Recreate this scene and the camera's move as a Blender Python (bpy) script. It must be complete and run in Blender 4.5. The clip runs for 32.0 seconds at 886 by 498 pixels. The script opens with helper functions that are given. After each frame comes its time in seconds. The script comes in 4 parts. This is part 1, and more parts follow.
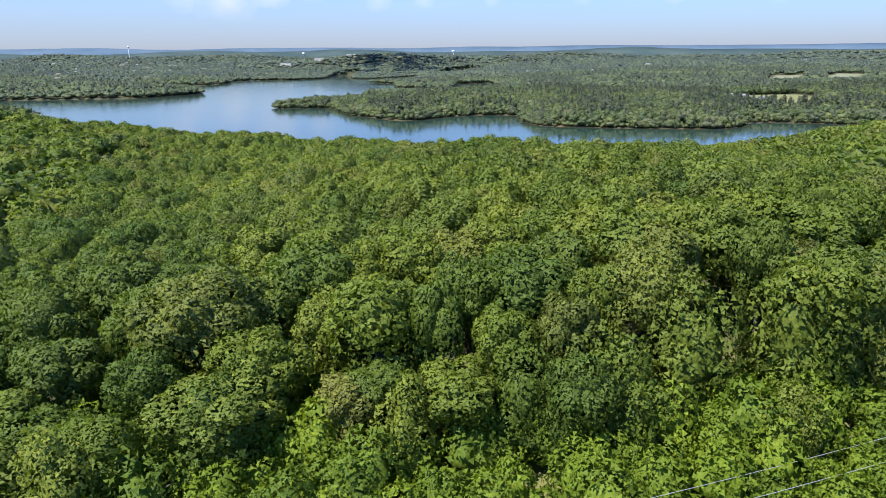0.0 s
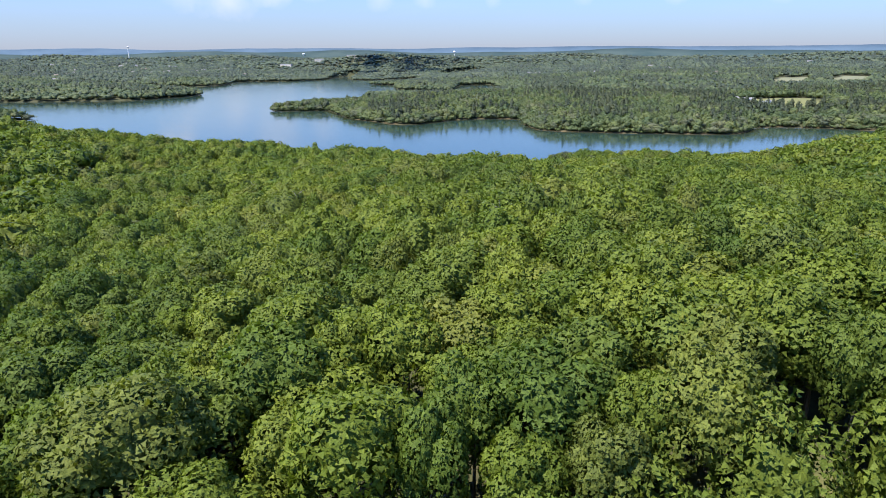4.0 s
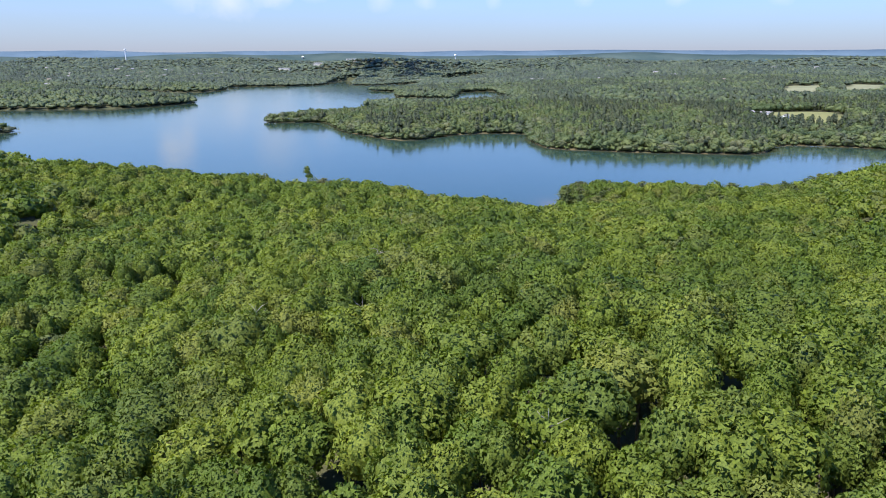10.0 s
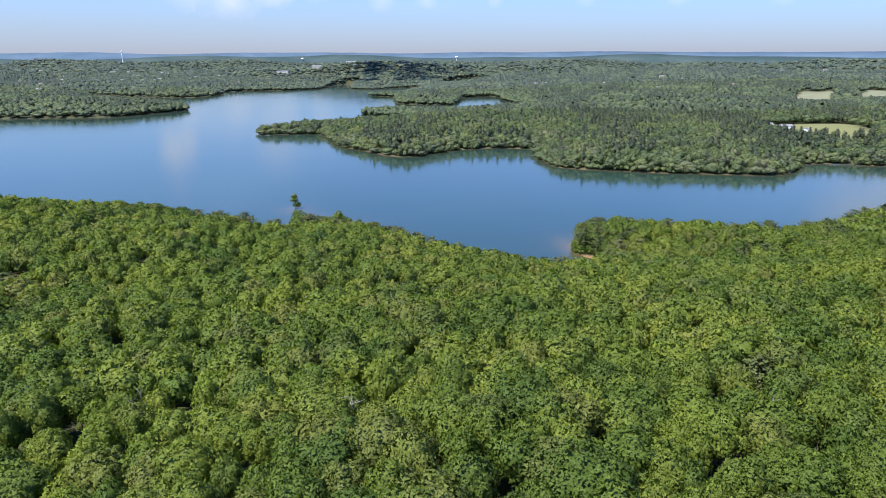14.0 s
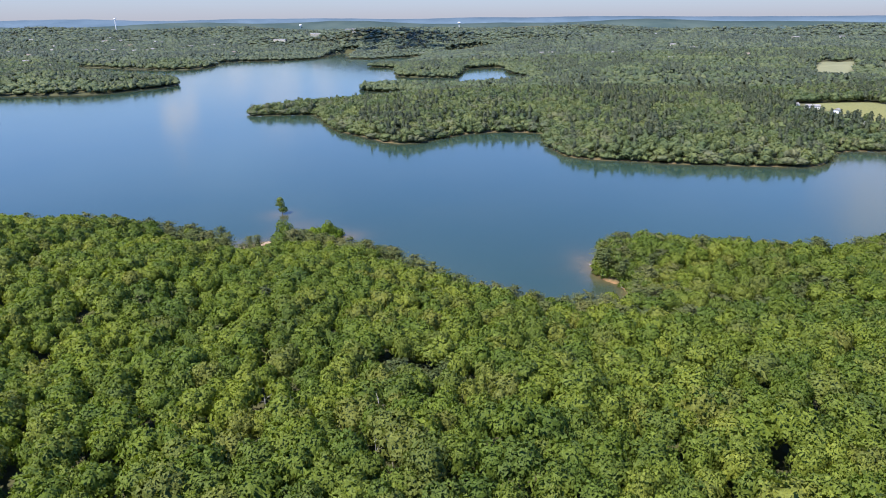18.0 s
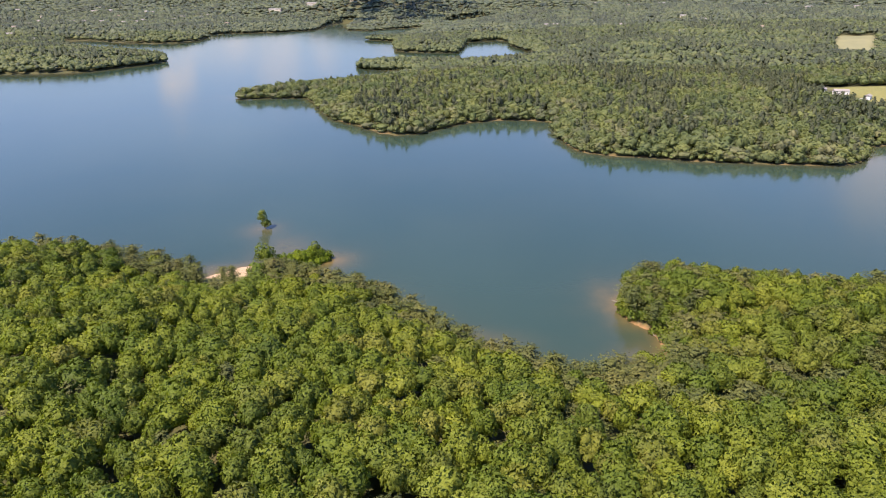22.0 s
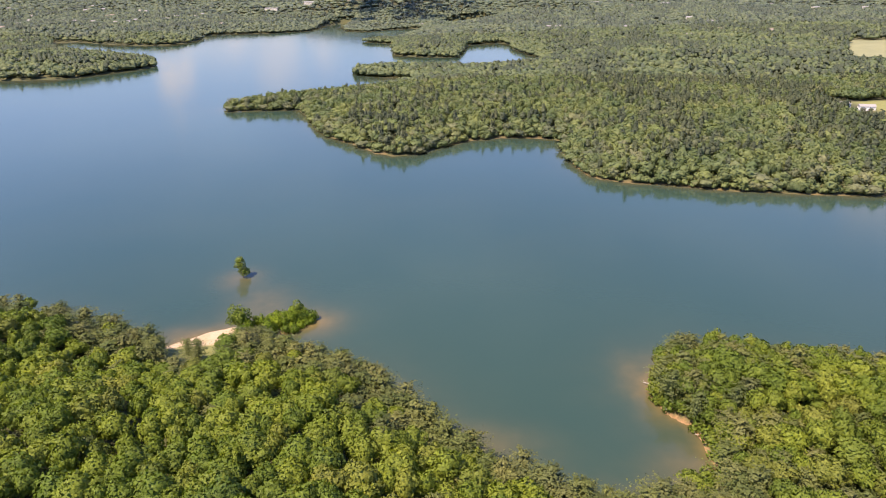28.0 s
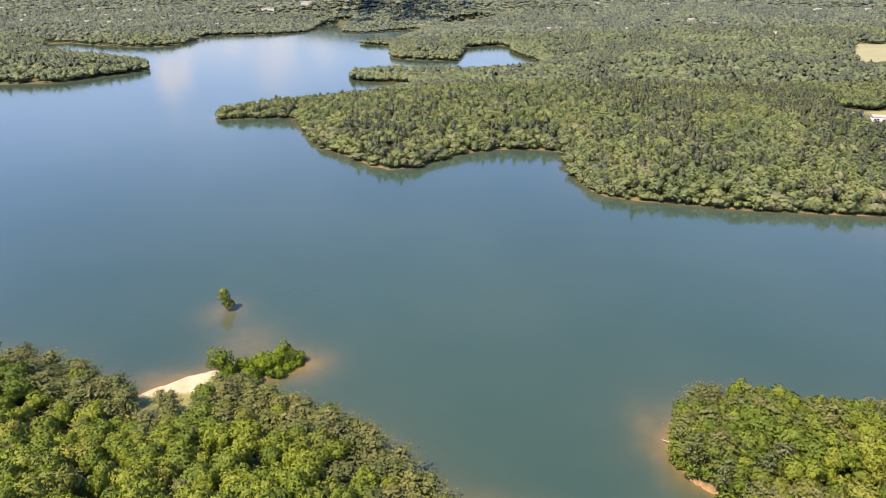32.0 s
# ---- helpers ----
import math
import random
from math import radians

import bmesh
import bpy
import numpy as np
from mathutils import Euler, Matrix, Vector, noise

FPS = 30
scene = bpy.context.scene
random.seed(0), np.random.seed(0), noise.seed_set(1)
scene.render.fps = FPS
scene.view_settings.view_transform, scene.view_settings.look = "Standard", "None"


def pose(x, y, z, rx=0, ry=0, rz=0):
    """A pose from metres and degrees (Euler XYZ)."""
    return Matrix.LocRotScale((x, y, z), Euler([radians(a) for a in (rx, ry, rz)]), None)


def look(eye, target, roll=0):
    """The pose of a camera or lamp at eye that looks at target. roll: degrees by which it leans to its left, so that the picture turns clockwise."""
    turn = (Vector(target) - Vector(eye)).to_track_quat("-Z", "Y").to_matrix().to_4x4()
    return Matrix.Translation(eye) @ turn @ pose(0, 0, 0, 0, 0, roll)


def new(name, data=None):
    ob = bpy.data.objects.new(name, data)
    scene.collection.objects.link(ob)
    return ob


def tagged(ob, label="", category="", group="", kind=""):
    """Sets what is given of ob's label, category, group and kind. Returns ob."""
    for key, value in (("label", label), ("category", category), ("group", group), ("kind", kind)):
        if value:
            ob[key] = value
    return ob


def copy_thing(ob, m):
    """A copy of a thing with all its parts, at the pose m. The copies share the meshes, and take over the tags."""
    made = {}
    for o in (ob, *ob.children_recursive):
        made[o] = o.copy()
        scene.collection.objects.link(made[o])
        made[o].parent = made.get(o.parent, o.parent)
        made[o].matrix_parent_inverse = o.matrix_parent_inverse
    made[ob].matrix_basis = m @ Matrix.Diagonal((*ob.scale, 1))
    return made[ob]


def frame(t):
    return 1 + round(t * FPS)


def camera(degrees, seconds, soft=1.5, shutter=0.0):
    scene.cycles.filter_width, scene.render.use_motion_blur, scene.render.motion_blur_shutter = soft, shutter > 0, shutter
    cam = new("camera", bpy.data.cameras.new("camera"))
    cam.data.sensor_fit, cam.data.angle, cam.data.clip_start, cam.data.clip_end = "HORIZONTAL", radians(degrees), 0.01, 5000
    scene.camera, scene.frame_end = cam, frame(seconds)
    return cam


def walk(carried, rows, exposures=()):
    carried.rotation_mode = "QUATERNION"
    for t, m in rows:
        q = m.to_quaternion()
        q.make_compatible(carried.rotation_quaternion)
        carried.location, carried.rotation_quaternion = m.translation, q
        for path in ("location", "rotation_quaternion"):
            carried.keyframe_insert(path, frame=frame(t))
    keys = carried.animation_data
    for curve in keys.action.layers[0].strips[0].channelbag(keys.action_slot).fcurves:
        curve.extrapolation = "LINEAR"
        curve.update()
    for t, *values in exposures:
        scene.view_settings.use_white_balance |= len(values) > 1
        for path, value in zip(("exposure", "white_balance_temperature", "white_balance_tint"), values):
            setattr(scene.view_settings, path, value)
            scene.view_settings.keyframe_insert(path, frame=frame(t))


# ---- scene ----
cam = camera(66.51, 32.0, 1.0)
PATH = [
    (0.0, pose(0.00, 0.00, 86.40, 73.865, 0.394, -0.000)),
    (1.0, pose(0.03, 3.53, 86.53, 73.857, 0.360, 0.014)),
    (2.0, pose(0.17, 8.18, 87.03, 73.869, 0.332, 0.040)),
    (3.0, pose(0.09, 13.53, 88.35, 73.861, 0.321, 0.048)),
    (3.5, pose(0.08, 16.63, 88.98, 73.881, 0.318, 0.059)),
    (5.5, pose(0.67, 29.81, 92.46, 73.875, 0.334, 0.139)),
    (6.0, pose(0.29, 33.43, 93.65, 73.834, 0.320, 0.126)),
    (7.0, pose(-0.53, 40.56, 95.70, 73.835, 0.267, 0.105)),
    (8.0, pose(-1.26, 47.82, 97.13, 73.873, 0.202, 0.085)),
    (9.0, pose(-1.79, 58.05, 99.51, 73.916, 0.157, 0.084)),
    (10.0, pose(-1.73, 71.54, 102.67, 73.971, 0.111, 0.119)),
    (11.0, pose(-1.39, 86.22, 105.82, 73.967, 0.093, 0.149)),
    (12.0, pose(-1.29, 100.64, 108.83, 73.962, 0.102, 0.174)),
    (13.0, pose(-1.36, 114.87, 112.14, 73.950, 0.106, 0.201)),
    (14.0, pose(-1.63, 129.45, 115.69, 73.931, 0.117, 0.218)),
    (14.5, pose(-1.73, 136.71, 117.49, 73.912, 0.123, 0.235)),
    (16.5, pose(-1.66, 166.20, 124.75, 72.836, 0.167, 0.306)),
    (17.0, pose(-1.55, 173.26, 126.46, 72.231, 0.222, 0.331)),
    (18.0, pose(-1.46, 187.34, 130.22, 71.080, 0.346, 0.398)),
    (19.0, pose(-1.32, 202.08, 133.47, 69.958, 0.427, 0.430)),
    (20.0, pose(-1.69, 216.16, 136.59, 68.873, 0.449, 0.415)),
    (21.0, pose(-2.02, 230.21, 140.00, 68.641, 0.413, 0.420)),
    (22.0, pose(-2.56, 245.08, 143.27, 68.459, 0.353, 0.435)),
    (23.0, pose(-3.07, 259.50, 146.00, 68.357, 0.325, 0.440)),
    (24.0, pose(-3.43, 271.52, 148.18, 68.262, 0.298, 0.448)),
    (25.0, pose(-3.66, 279.05, 149.70, 68.205, 0.279, 0.443)),
    (25.5, pose(-3.75, 282.64, 150.47, 68.206, 0.270, 0.447)),
    (27.5, pose(-3.85, 297.13, 153.76, 68.163, 0.230, 0.416)),
    (28.0, pose(-3.85, 300.66, 154.55, 68.162, 0.218, 0.400)),
    (29.0, pose(-3.91, 307.95, 156.20, 68.121, 0.187, 0.373)),
    (30.0, pose(-3.90, 315.03, 157.69, 68.135, 0.132, 0.349)),
    (31.0, pose(-4.04, 322.64, 159.14, 68.095, 0.078, 0.321)),
    (32.0, pose(-4.57, 330.54, 160.65, 68.056, 0.047, 0.287)),
]
walk(cam, PATH, [(0.0, 0.95, 6500, 10), (8.0, 0.95, 6500, 10), (14.0, 0.90, 6400, 10), (17.4, 0.92, 6500, 10), (20.4, 1.06, 8300, 19), (25.0, 1.08, 8500, 19), (28.0, 1.20, 8600, 20), (32.0, 1.36, 8600, 20)])

# ---- world and light ----
SUN_ELEVATION, SUN_AZIMUTH = radians(58), radians(232)  # azimuth clockwise from +y: behind and to the left
world = bpy.data.worlds.new("sky")
scene.world = world
world.use_nodes = True
wn, wl = world.node_tree.nodes, world.node_tree.links
sky = wn.new("ShaderNodeTexSky")
sky.sky_type, sky.sun_disc = "NISHITA", False
sky.sun_elevation, sky.sun_rotation = SUN_ELEVATION, SUN_AZIMUTH
sky.air_density, sky.dust_density, sky.ozone_density = 1.0, 0.1, 4.0
back = wn["Background"]
back.inputs["Strength"].default_value = 0.09
# thin fair-weather cloud over the whole sky
coord = wn.new("ShaderNodeTexCoord")
split = wn.new("ShaderNodeSeparateXYZ")
wl.new(coord.outputs["Generated"], split.inputs[0])
lift = wn.new("ShaderNodeMath")
lift.operation = "ADD"
lift.inputs[1].default_value = 0.12
wl.new(split.outputs["Z"], lift.inputs[0])
over = wn.new("ShaderNodeVectorMath")
over.operation = "DIVIDE"
joined = wn.new("ShaderNodeCombineXYZ")
for axis in "XYZ":
    wl.new(lift.outputs[0], joined.inputs[axis])
wl.new(coord.outputs["Generated"], over.inputs[0])
wl.new(joined.outputs[0], over.inputs[1])
cloud = wn.new("ShaderNodeTexNoise")
cloud.inputs["Scale"].default_value, cloud.inputs["Detail"].default_value = 0.9, 6.0
cloud.inputs["Roughness"].default_value = 0.55
wl.new(over.outputs[0], cloud.inputs["Vector"])
ramp = wn.new("ShaderNodeValToRGB")
ramp.color_ramp.elements[0].position, ramp.color_ramp.elements[1].position = 0.50, 0.85
ramp.color_ramp.elements[1].color = (0.35, 0.35, 0.35, 1)
wl.new(cloud.outputs["Fac"], ramp.inputs["Fac"])
veil = wn.new("ShaderNodeMix")
veil.data_type = "RGBA"
wl.new(ramp.outputs["Color"], veil.inputs["Factor"])
wl.new(sky.outputs["Color"], veil.inputs["A"])
veil.inputs["B"].default_value = (7.6, 7.4, 7.4, 1)


def sky_math(op, a, c=0.0):
    n = wn.new("ShaderNodeMath")
    n.operation = op
    for k, value in enumerate((a, c)):
        if isinstance(value, (int, float)):
            n.inputs[k].default_value = value
        else:
            wl.new(value, n.inputs[k])
    return n.outputs[0]


def sky_mix(fac, a, colour):
    n = wn.new("ShaderNodeMix")
    n.data_type = "RGBA"
    wl.new(fac, n.inputs["Factor"])
    wl.new(a, n.inputs["A"])
    n.inputs["B"].default_value = (*colour, 1)
    return n.outputs["Result"]


# summer haze: pale lavender at the horizon, thinning out over the first twenty degrees
haze = sky_math("POWER", 2.718, sky_math("MULTIPLY", sky_math("MAXIMUM", split.outputs["Z"], 0.0), -5.7))
air = wn.new("ShaderNodeMix")
air.data_type, air.blend_type = "RGBA", "MULTIPLY"
air.inputs["Factor"].default_value = 1.0
wl.new(veil.outputs["Result"], air.inputs["A"])
air.inputs["B"].default_value = (0.62, 1.10, 1.86, 1)
sky_colour = sky_mix(haze, air.outputs["Result"], (2.85, 3.05, 3.7))
# cumulus: soft-edged heaps broken up by noise
heap = wn.new("ShaderNodeTexNoise")
heap.inputs["Scale"].default_value, heap.inputs["Detail"].default_value = 22.0, 6.0
wl.new(coord.outputs["Generated"], heap.inputs["Vector"])
for bearing, height, width, cover in ((-21.9, 7.3, 1.5, 0.95), (-20.8, 6.6, 1.0, 0.7), (-13.5, 6.6, 2.6, 0.4), (-10, 5.6, 1.8, 0.3), (-17, 4.2, 2.2, 0.35), (-21.7, 10.2, 0.7, 0.25), (35, 12, 7.0, 0.6), (70, 14, 9.0, 0.6), (-75, 16, 9.0, 0.6), (150, 12, 8.0, 0.6),
                               (-20, 4.7, 1.5, 0.22), (-13, 4.6, 1.2, 0.22), (-5, 4.5, 1.3, 0.22), (-1.5, 4.4, 1.0, 0.22), (4, 4.3, 0.9, 0.22), (11, 4.5, 1.0, 0.22), (18, 4.3, 0.9, 0.22), (25, 4.4, 1.1, 0.22)):
    az, el = radians(bearing), radians(height)
    toward = wn.new("ShaderNodeVectorMath")
    toward.operation = "DISTANCE"
    wl.new(coord.outputs["Generated"], toward.inputs[0])
    toward.inputs[1].default_value = (math.sin(az) * math.cos(el), math.cos(az) * math.cos(el), math.sin(el))
    near = sky_math("SUBTRACT", 1.25, sky_math("DIVIDE", toward.outputs["Value"], radians(width)))
    body = sky_math("SUBTRACT", sky_math("ADD", near, sky_math("MULTIPLY", heap.outputs["Fac"], 1.6)), 1.05)
    fac = sky_math("MULTIPLY", sky_math("MINIMUM", sky_math("MAXIMUM", body, 0.0), 1.0), cover)
    sky_colour = sky_mix(fac, sky_colour, (7.4, 6.9, 7.0))
wl.new(sky_colour, back.inputs["Color"])

sun = new("sun", bpy.data.lights.new("sun", "SUN"))
sun.data.energy, sun.data.angle, sun.data.color = 4.9, radians(0.53), (1.0, 0.95, 0.86)
sun_from = Vector((math.sin(SUN_AZIMUTH) * math.cos(SUN_ELEVATION), math.cos(SUN_AZIMUTH) * math.cos(SUN_ELEVATION), math.sin(SUN_ELEVATION)))
sun.matrix_world = look(sun_from * 500, (0, 0, 0))


# ---- materials ----
def material(name):
    m = bpy.data.materials.new(name)
    m.use_nodes = True
    nodes, links = m.node_tree.nodes, m.node_tree.links
    return m, nodes, links, nodes["Principled BSDF"]


def noise_node(nodes, links, scale, detail=4.0, vector=None, rough=0.55):
    n = nodes.new("ShaderNodeTexNoise")
    n.inputs["Scale"].default_value, n.inputs["Detail"].default_value = scale, detail
    n.inputs["Roughness"].default_value = rough
    if vector is None:
        g = nodes.new("ShaderNodeNewGeometry")
        vector = g.outputs["Position"]
    links.new(vector, n.inputs["Vector"])
    return n.outputs["Fac"]


def ramp_node(nodes, links, fac, stops):
    r = nodes.new("ShaderNodeValToRGB")
    el = r.color_ramp.elements
    while len(el) < len(stops):
        el.new(0.5)
    for e, (p, c) in zip(el, stops):
        e.position, e.color = p, (*c, 1)
    links.new(fac, r.inputs["Fac"])
    return r.outputs["Color"]


def mix_node(nodes, links, fac, a, b, blend="MIX"):
    n = nodes.new("ShaderNodeMix")
    n.data_type, n.blend_type = "RGBA", blend
    for socket, value in (("Factor", fac), ("A", a), ("B", b)):
        if isinstance(value, (int, float)):
            n.inputs[socket].default_value = value
        elif isinstance(value, tuple):
            n.inputs[socket].default_value = (*value, 1)
        else:
            links.new(value, n.inputs[socket])
    return n.outputs["Result"]


def maths(nodes, links, op, a, b=0.0):
    n = nodes.new("ShaderNodeMath")
    n.operation = op
    for k, value in enumerate((a, b)):
        if isinstance(value, (int, float)):
            n.inputs[k].default_value = value
        else:
            links.new(value, n.inputs[k])
    return n.outputs[0]


def attribute(nodes, name):
    a = nodes.new("ShaderNodeAttribute")
    a.attribute_name = name
    return a.outputs["Fac"]


def bump(nodes, links, bsdf, height, strength, distance):
    b = nodes.new("ShaderNodeBump")
    b.inputs["Strength"].default_value, b.inputs["Distance"].default_value = strength, distance
    links.new(height, b.inputs["Height"])
    links.new(b.outputs["Normal"], bsdf.inputs["Normal"])


def leaf_material(name, tones, glow=0.3, grain=2.6, vary=1.0, fleck=1.0, relief=0.5, shift=True):
    """Foliage: each tree has its own tone, each leaf clump its own shade, and light passes through the leaves."""
    m, nodes, links, bsdf = material(name)
    geo = nodes.new("ShaderNodeNewGeometry")
    tone = attribute(nodes, "tone")
    if shift:
        info = nodes.new("ShaderNodeObjectInfo")
        tone = maths(nodes, links, "FRACT", maths(nodes, links, "ADD", tone, info.outputs["Random"]))
    base = ramp_node(nodes, links, tone, tones)
    island = geo.outputs["Random Per Island"]
    shade = ramp_node(nodes, links, island, [(0.0, (1 - 0.36 * vary, 1 - 0.33 * vary, 1 - 0.38 * vary)), (0.6, (1.0, 1.0, 1.0)), (1.0, (1 + 0.36 * vary, 1 + 0.3 * vary, 1 + 0.2 * vary))])
    colour = mix_node(nodes, links, 1.0, base, shade, "MULTIPLY")
    patch = ramp_node(nodes, links, noise_node(nodes, links, 0.025, 3.0), [(0.38, (0.80, 0.85, 0.88)), (0.62, (1.14, 1.10, 1.0))])
    colour = mix_node(nodes, links, 1.0, colour, patch, "MULTIPLY")
    speck = noise_node(nodes, links, grain, 4.0, rough=0.72)
    colour = mix_node(nodes, links, 1.0, colour, ramp_node(nodes, links, speck, [(0.38, (1 - 0.6 * fleck, 1 - 0.55 * fleck, 1 - 0.6 * fleck)), (0.5, (1.0, 1.0, 0.97)), (0.62, (1 + 0.6 * fleck, 1 + 0.5 * fleck, 1 + 0.3 * fleck))]), "MULTIPLY")
    links.new(colour, bsdf.inputs["Base Color"])
    bump(nodes, links, bsdf, speck, relief, 0.7 / grain)
    bsdf.inputs["Roughness"].default_value = 0.5
    bsdf.inputs["Specular IOR Level"].default_value = 0.12
    thin = nodes.new("ShaderNodeBsdfTranslucent")
    links.new(mix_node(nodes, links, 1.0, colour, (1.25, 1.35, 0.6), "MULTIPLY"), thin.inputs["Color"])
    both = nodes.new("ShaderNodeMixShader")
    both.inputs["Fac"].default_value = glow
    links.new(bsdf.outputs[0], both.inputs[1])
    links.new(thin.outputs[0], both.inputs[2])
    links.new(both.outputs[0], nodes["Material Output"].inputs["Surface"])
    return m


GREENS = [(0.0, (0.082, 0.127, 0.026)), (0.25, (0.116, 0.159, 0.027)), (0.45, (0.138, 0.177, 0.031)), (0.6, (0.099, 0.140, 0.030)),
          (0.75, (0.161, 0.200, 0.038)), (0.88, (0.142, 0.158, 0.042)), (1.0, (0.085, 0.129, 0.027))]
NEEDLES = [(0.0, (0.066, 0.088, 0.030)), (0.5, (0.100, 0.116, 0.043)), (0.8, (0.112, 0.118, 0.048)), (1.0, (0.064, 0.084, 0.034))]
BROADLEAF = leaf_material("broadleaf_sprays", GREENS, 0.3, 3.0, 0.6, 0.55)
PINE = leaf_material("pine_needles", NEEDLES, 0.15, 3.0, 0.6, 0.5)
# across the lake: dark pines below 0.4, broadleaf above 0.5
# extra grey-blue in these tones imitates the haze over the lake
WOODS = leaf_material("mixed_far_hazed_foliage", [(0.0, (0.062, 0.080, 0.054)), (0.2, (0.084, 0.100, 0.066)), (0.40, (0.074, 0.092, 0.058)), (0.5, (0.096, 0.130, 0.058)),
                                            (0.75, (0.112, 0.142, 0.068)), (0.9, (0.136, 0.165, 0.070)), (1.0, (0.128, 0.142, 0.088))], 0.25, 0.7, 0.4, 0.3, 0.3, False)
# the same woods farther off: aerial haze painted in as bluer, paler leaf tones
MIDDLE_HAZED_WOODS = leaf_material("middle_distance_hazed_foliage", [(0.0, (0.066, 0.084, 0.064)), (0.40, (0.080, 0.099, 0.072)), (0.5, (0.098, 0.128, 0.072)), (0.8, (0.112, 0.141, 0.078)),
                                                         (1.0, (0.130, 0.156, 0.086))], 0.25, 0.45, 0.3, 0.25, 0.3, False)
HAZY_WOODS = leaf_material("distant_hazed_foliage", [(0.0, (0.076, 0.096, 0.086)), (0.40, (0.090, 0.112, 0.096)), (0.5, (0.104, 0.132, 0.096)), (0.8, (0.116, 0.146, 0.102)),
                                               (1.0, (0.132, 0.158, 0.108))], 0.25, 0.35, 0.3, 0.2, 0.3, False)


def bark_material(name, dark, light):
    m, nodes, links, bsdf = material(name)
    tex = nodes.new("ShaderNodeTexCoord")
    stretch = nodes.new("ShaderNodeMapping")
    stretch.inputs["Scale"].default_value = (9.0, 9.0, 1.4)
    links.new(tex.outputs["Object"], stretch.inputs["Vector"])
    ridges = noise_node(nodes, links, 1.0, 6.0, stretch.outputs["Vector"])
    links.new(ramp_node(nodes, links, ridges, [(0.3, dark), (0.7, light)]), bsdf.inputs["Base Color"])
    bsdf.inputs["Roughness"].default_value = 0.9
    bump(nodes, links, bsdf, ridges, 0.7, 0.04)
    return m


BARK = bark_material("grey_brown_bark", (0.09, 0.07, 0.05), (0.24, 0.20, 0.16))
DEADWOOD = bark_material("bleached_deadwood", (0.17, 0.15, 0.13), (0.36, 0.33, 0.29))


def ground_material():
    m, nodes, links, bsdf = material("forest_floor_and_shore")
    fine, broad = noise_node(nodes, links, 1.6, 8.0), noise_node(nodes, links, 0.05, 4.0)
    litter = ramp_node(nodes, links, fine, [(0.3, (0.035, 0.03, 0.016)), (0.55, (0.06, 0.055, 0.022)), (0.75, (0.06, 0.085, 0.02))])
    litter = mix_node(nodes, links, 0.5, litter, ramp_node(nodes, links, broad, [(0.35, (0.04, 0.055, 0.015)), (0.7, (0.075, 0.07, 0.03))]))
    sand = ramp_node(nodes, links, fine, [(0.3, (0.30, 0.20, 0.13)), (0.7, (0.45, 0.33, 0.23))])
    clay = ramp_node(nodes, links, fine, [(0.3, (0.17, 0.095, 0.045)), (0.7, (0.29, 0.165, 0.08))])
    grass = ramp_node(nodes, links, noise_node(nodes, links, 0.4, 7.0), [(0.3, (0.115, 0.125, 0.035)), (0.7, (0.19, 0.18, 0.062))])
    hay = ramp_node(nodes, links, noise_node(nodes, links, 0.03, 6.0), [(0.3, (0.145, 0.15, 0.078)), (0.7, (0.19, 0.19, 0.10))])
    colour = mix_node(nodes, links, attribute(nodes, "clay"), litter, clay)
    colour = mix_node(nodes, links, attribute(nodes, "grass"), colour, grass)
    colour = mix_node(nodes, links, attribute(nodes, "hay"), colour, hay)
    colour = mix_node(nodes, links, attribute(nodes, "sand"), colour, sand)
    links.new(colour, bsdf.inputs["Base Color"])
    bsdf.inputs["Roughness"].default_value = 0.95
    bump(nodes, links, bsdf, fine, 0.5, 0.15)
    return m


def water_material():
    """Still reservoir water: green-blue body, tan over the shoals, a faint ripple."""
    m, nodes, links, bsdf = material("lake_water")
    cloudy = noise_node(nodes, links, 0.012, 4.0)
    deep = ramp_node(nodes, links, cloudy, [(0.3, (0.017, 0.042, 0.034)), (0.7, (0.021, 0.045, 0.035))])
    shoal = ramp_node(nodes, links, noise_node(nodes, links, 0.15, 5.0), [(0.3, (0.11, 0.080, 0.030)), (0.7, (0.155, 0.105, 0.040))])
    links.new(mix_node(nodes, links, attribute(nodes, "shoal"), deep, shoal), bsdf.inputs["Base Color"])
    bsdf.inputs["Roughness"].default_value, bsdf.inputs["IOR"].default_value = 0.10, 1.333
    geo = nodes.new("ShaderNodeNewGeometry")
    stretch = nodes.new("ShaderNodeMapping")
    stretch.inputs["Scale"].default_value = (0.7, 1.0, 1.0)
    stretch.inputs["Rotation"].default_value = (0, 0, 0.5)
    links.new(geo.outputs["Position"], stretch.inputs["Vector"])
    ripple = noise_node(nodes, links, 0.55, 3.0, stretch.outputs["Vector"])
    bump(nodes, links, bsdf, ripple, 0.10, 0.25)
    return m


GROUND, WATER = ground_material(), water_material()

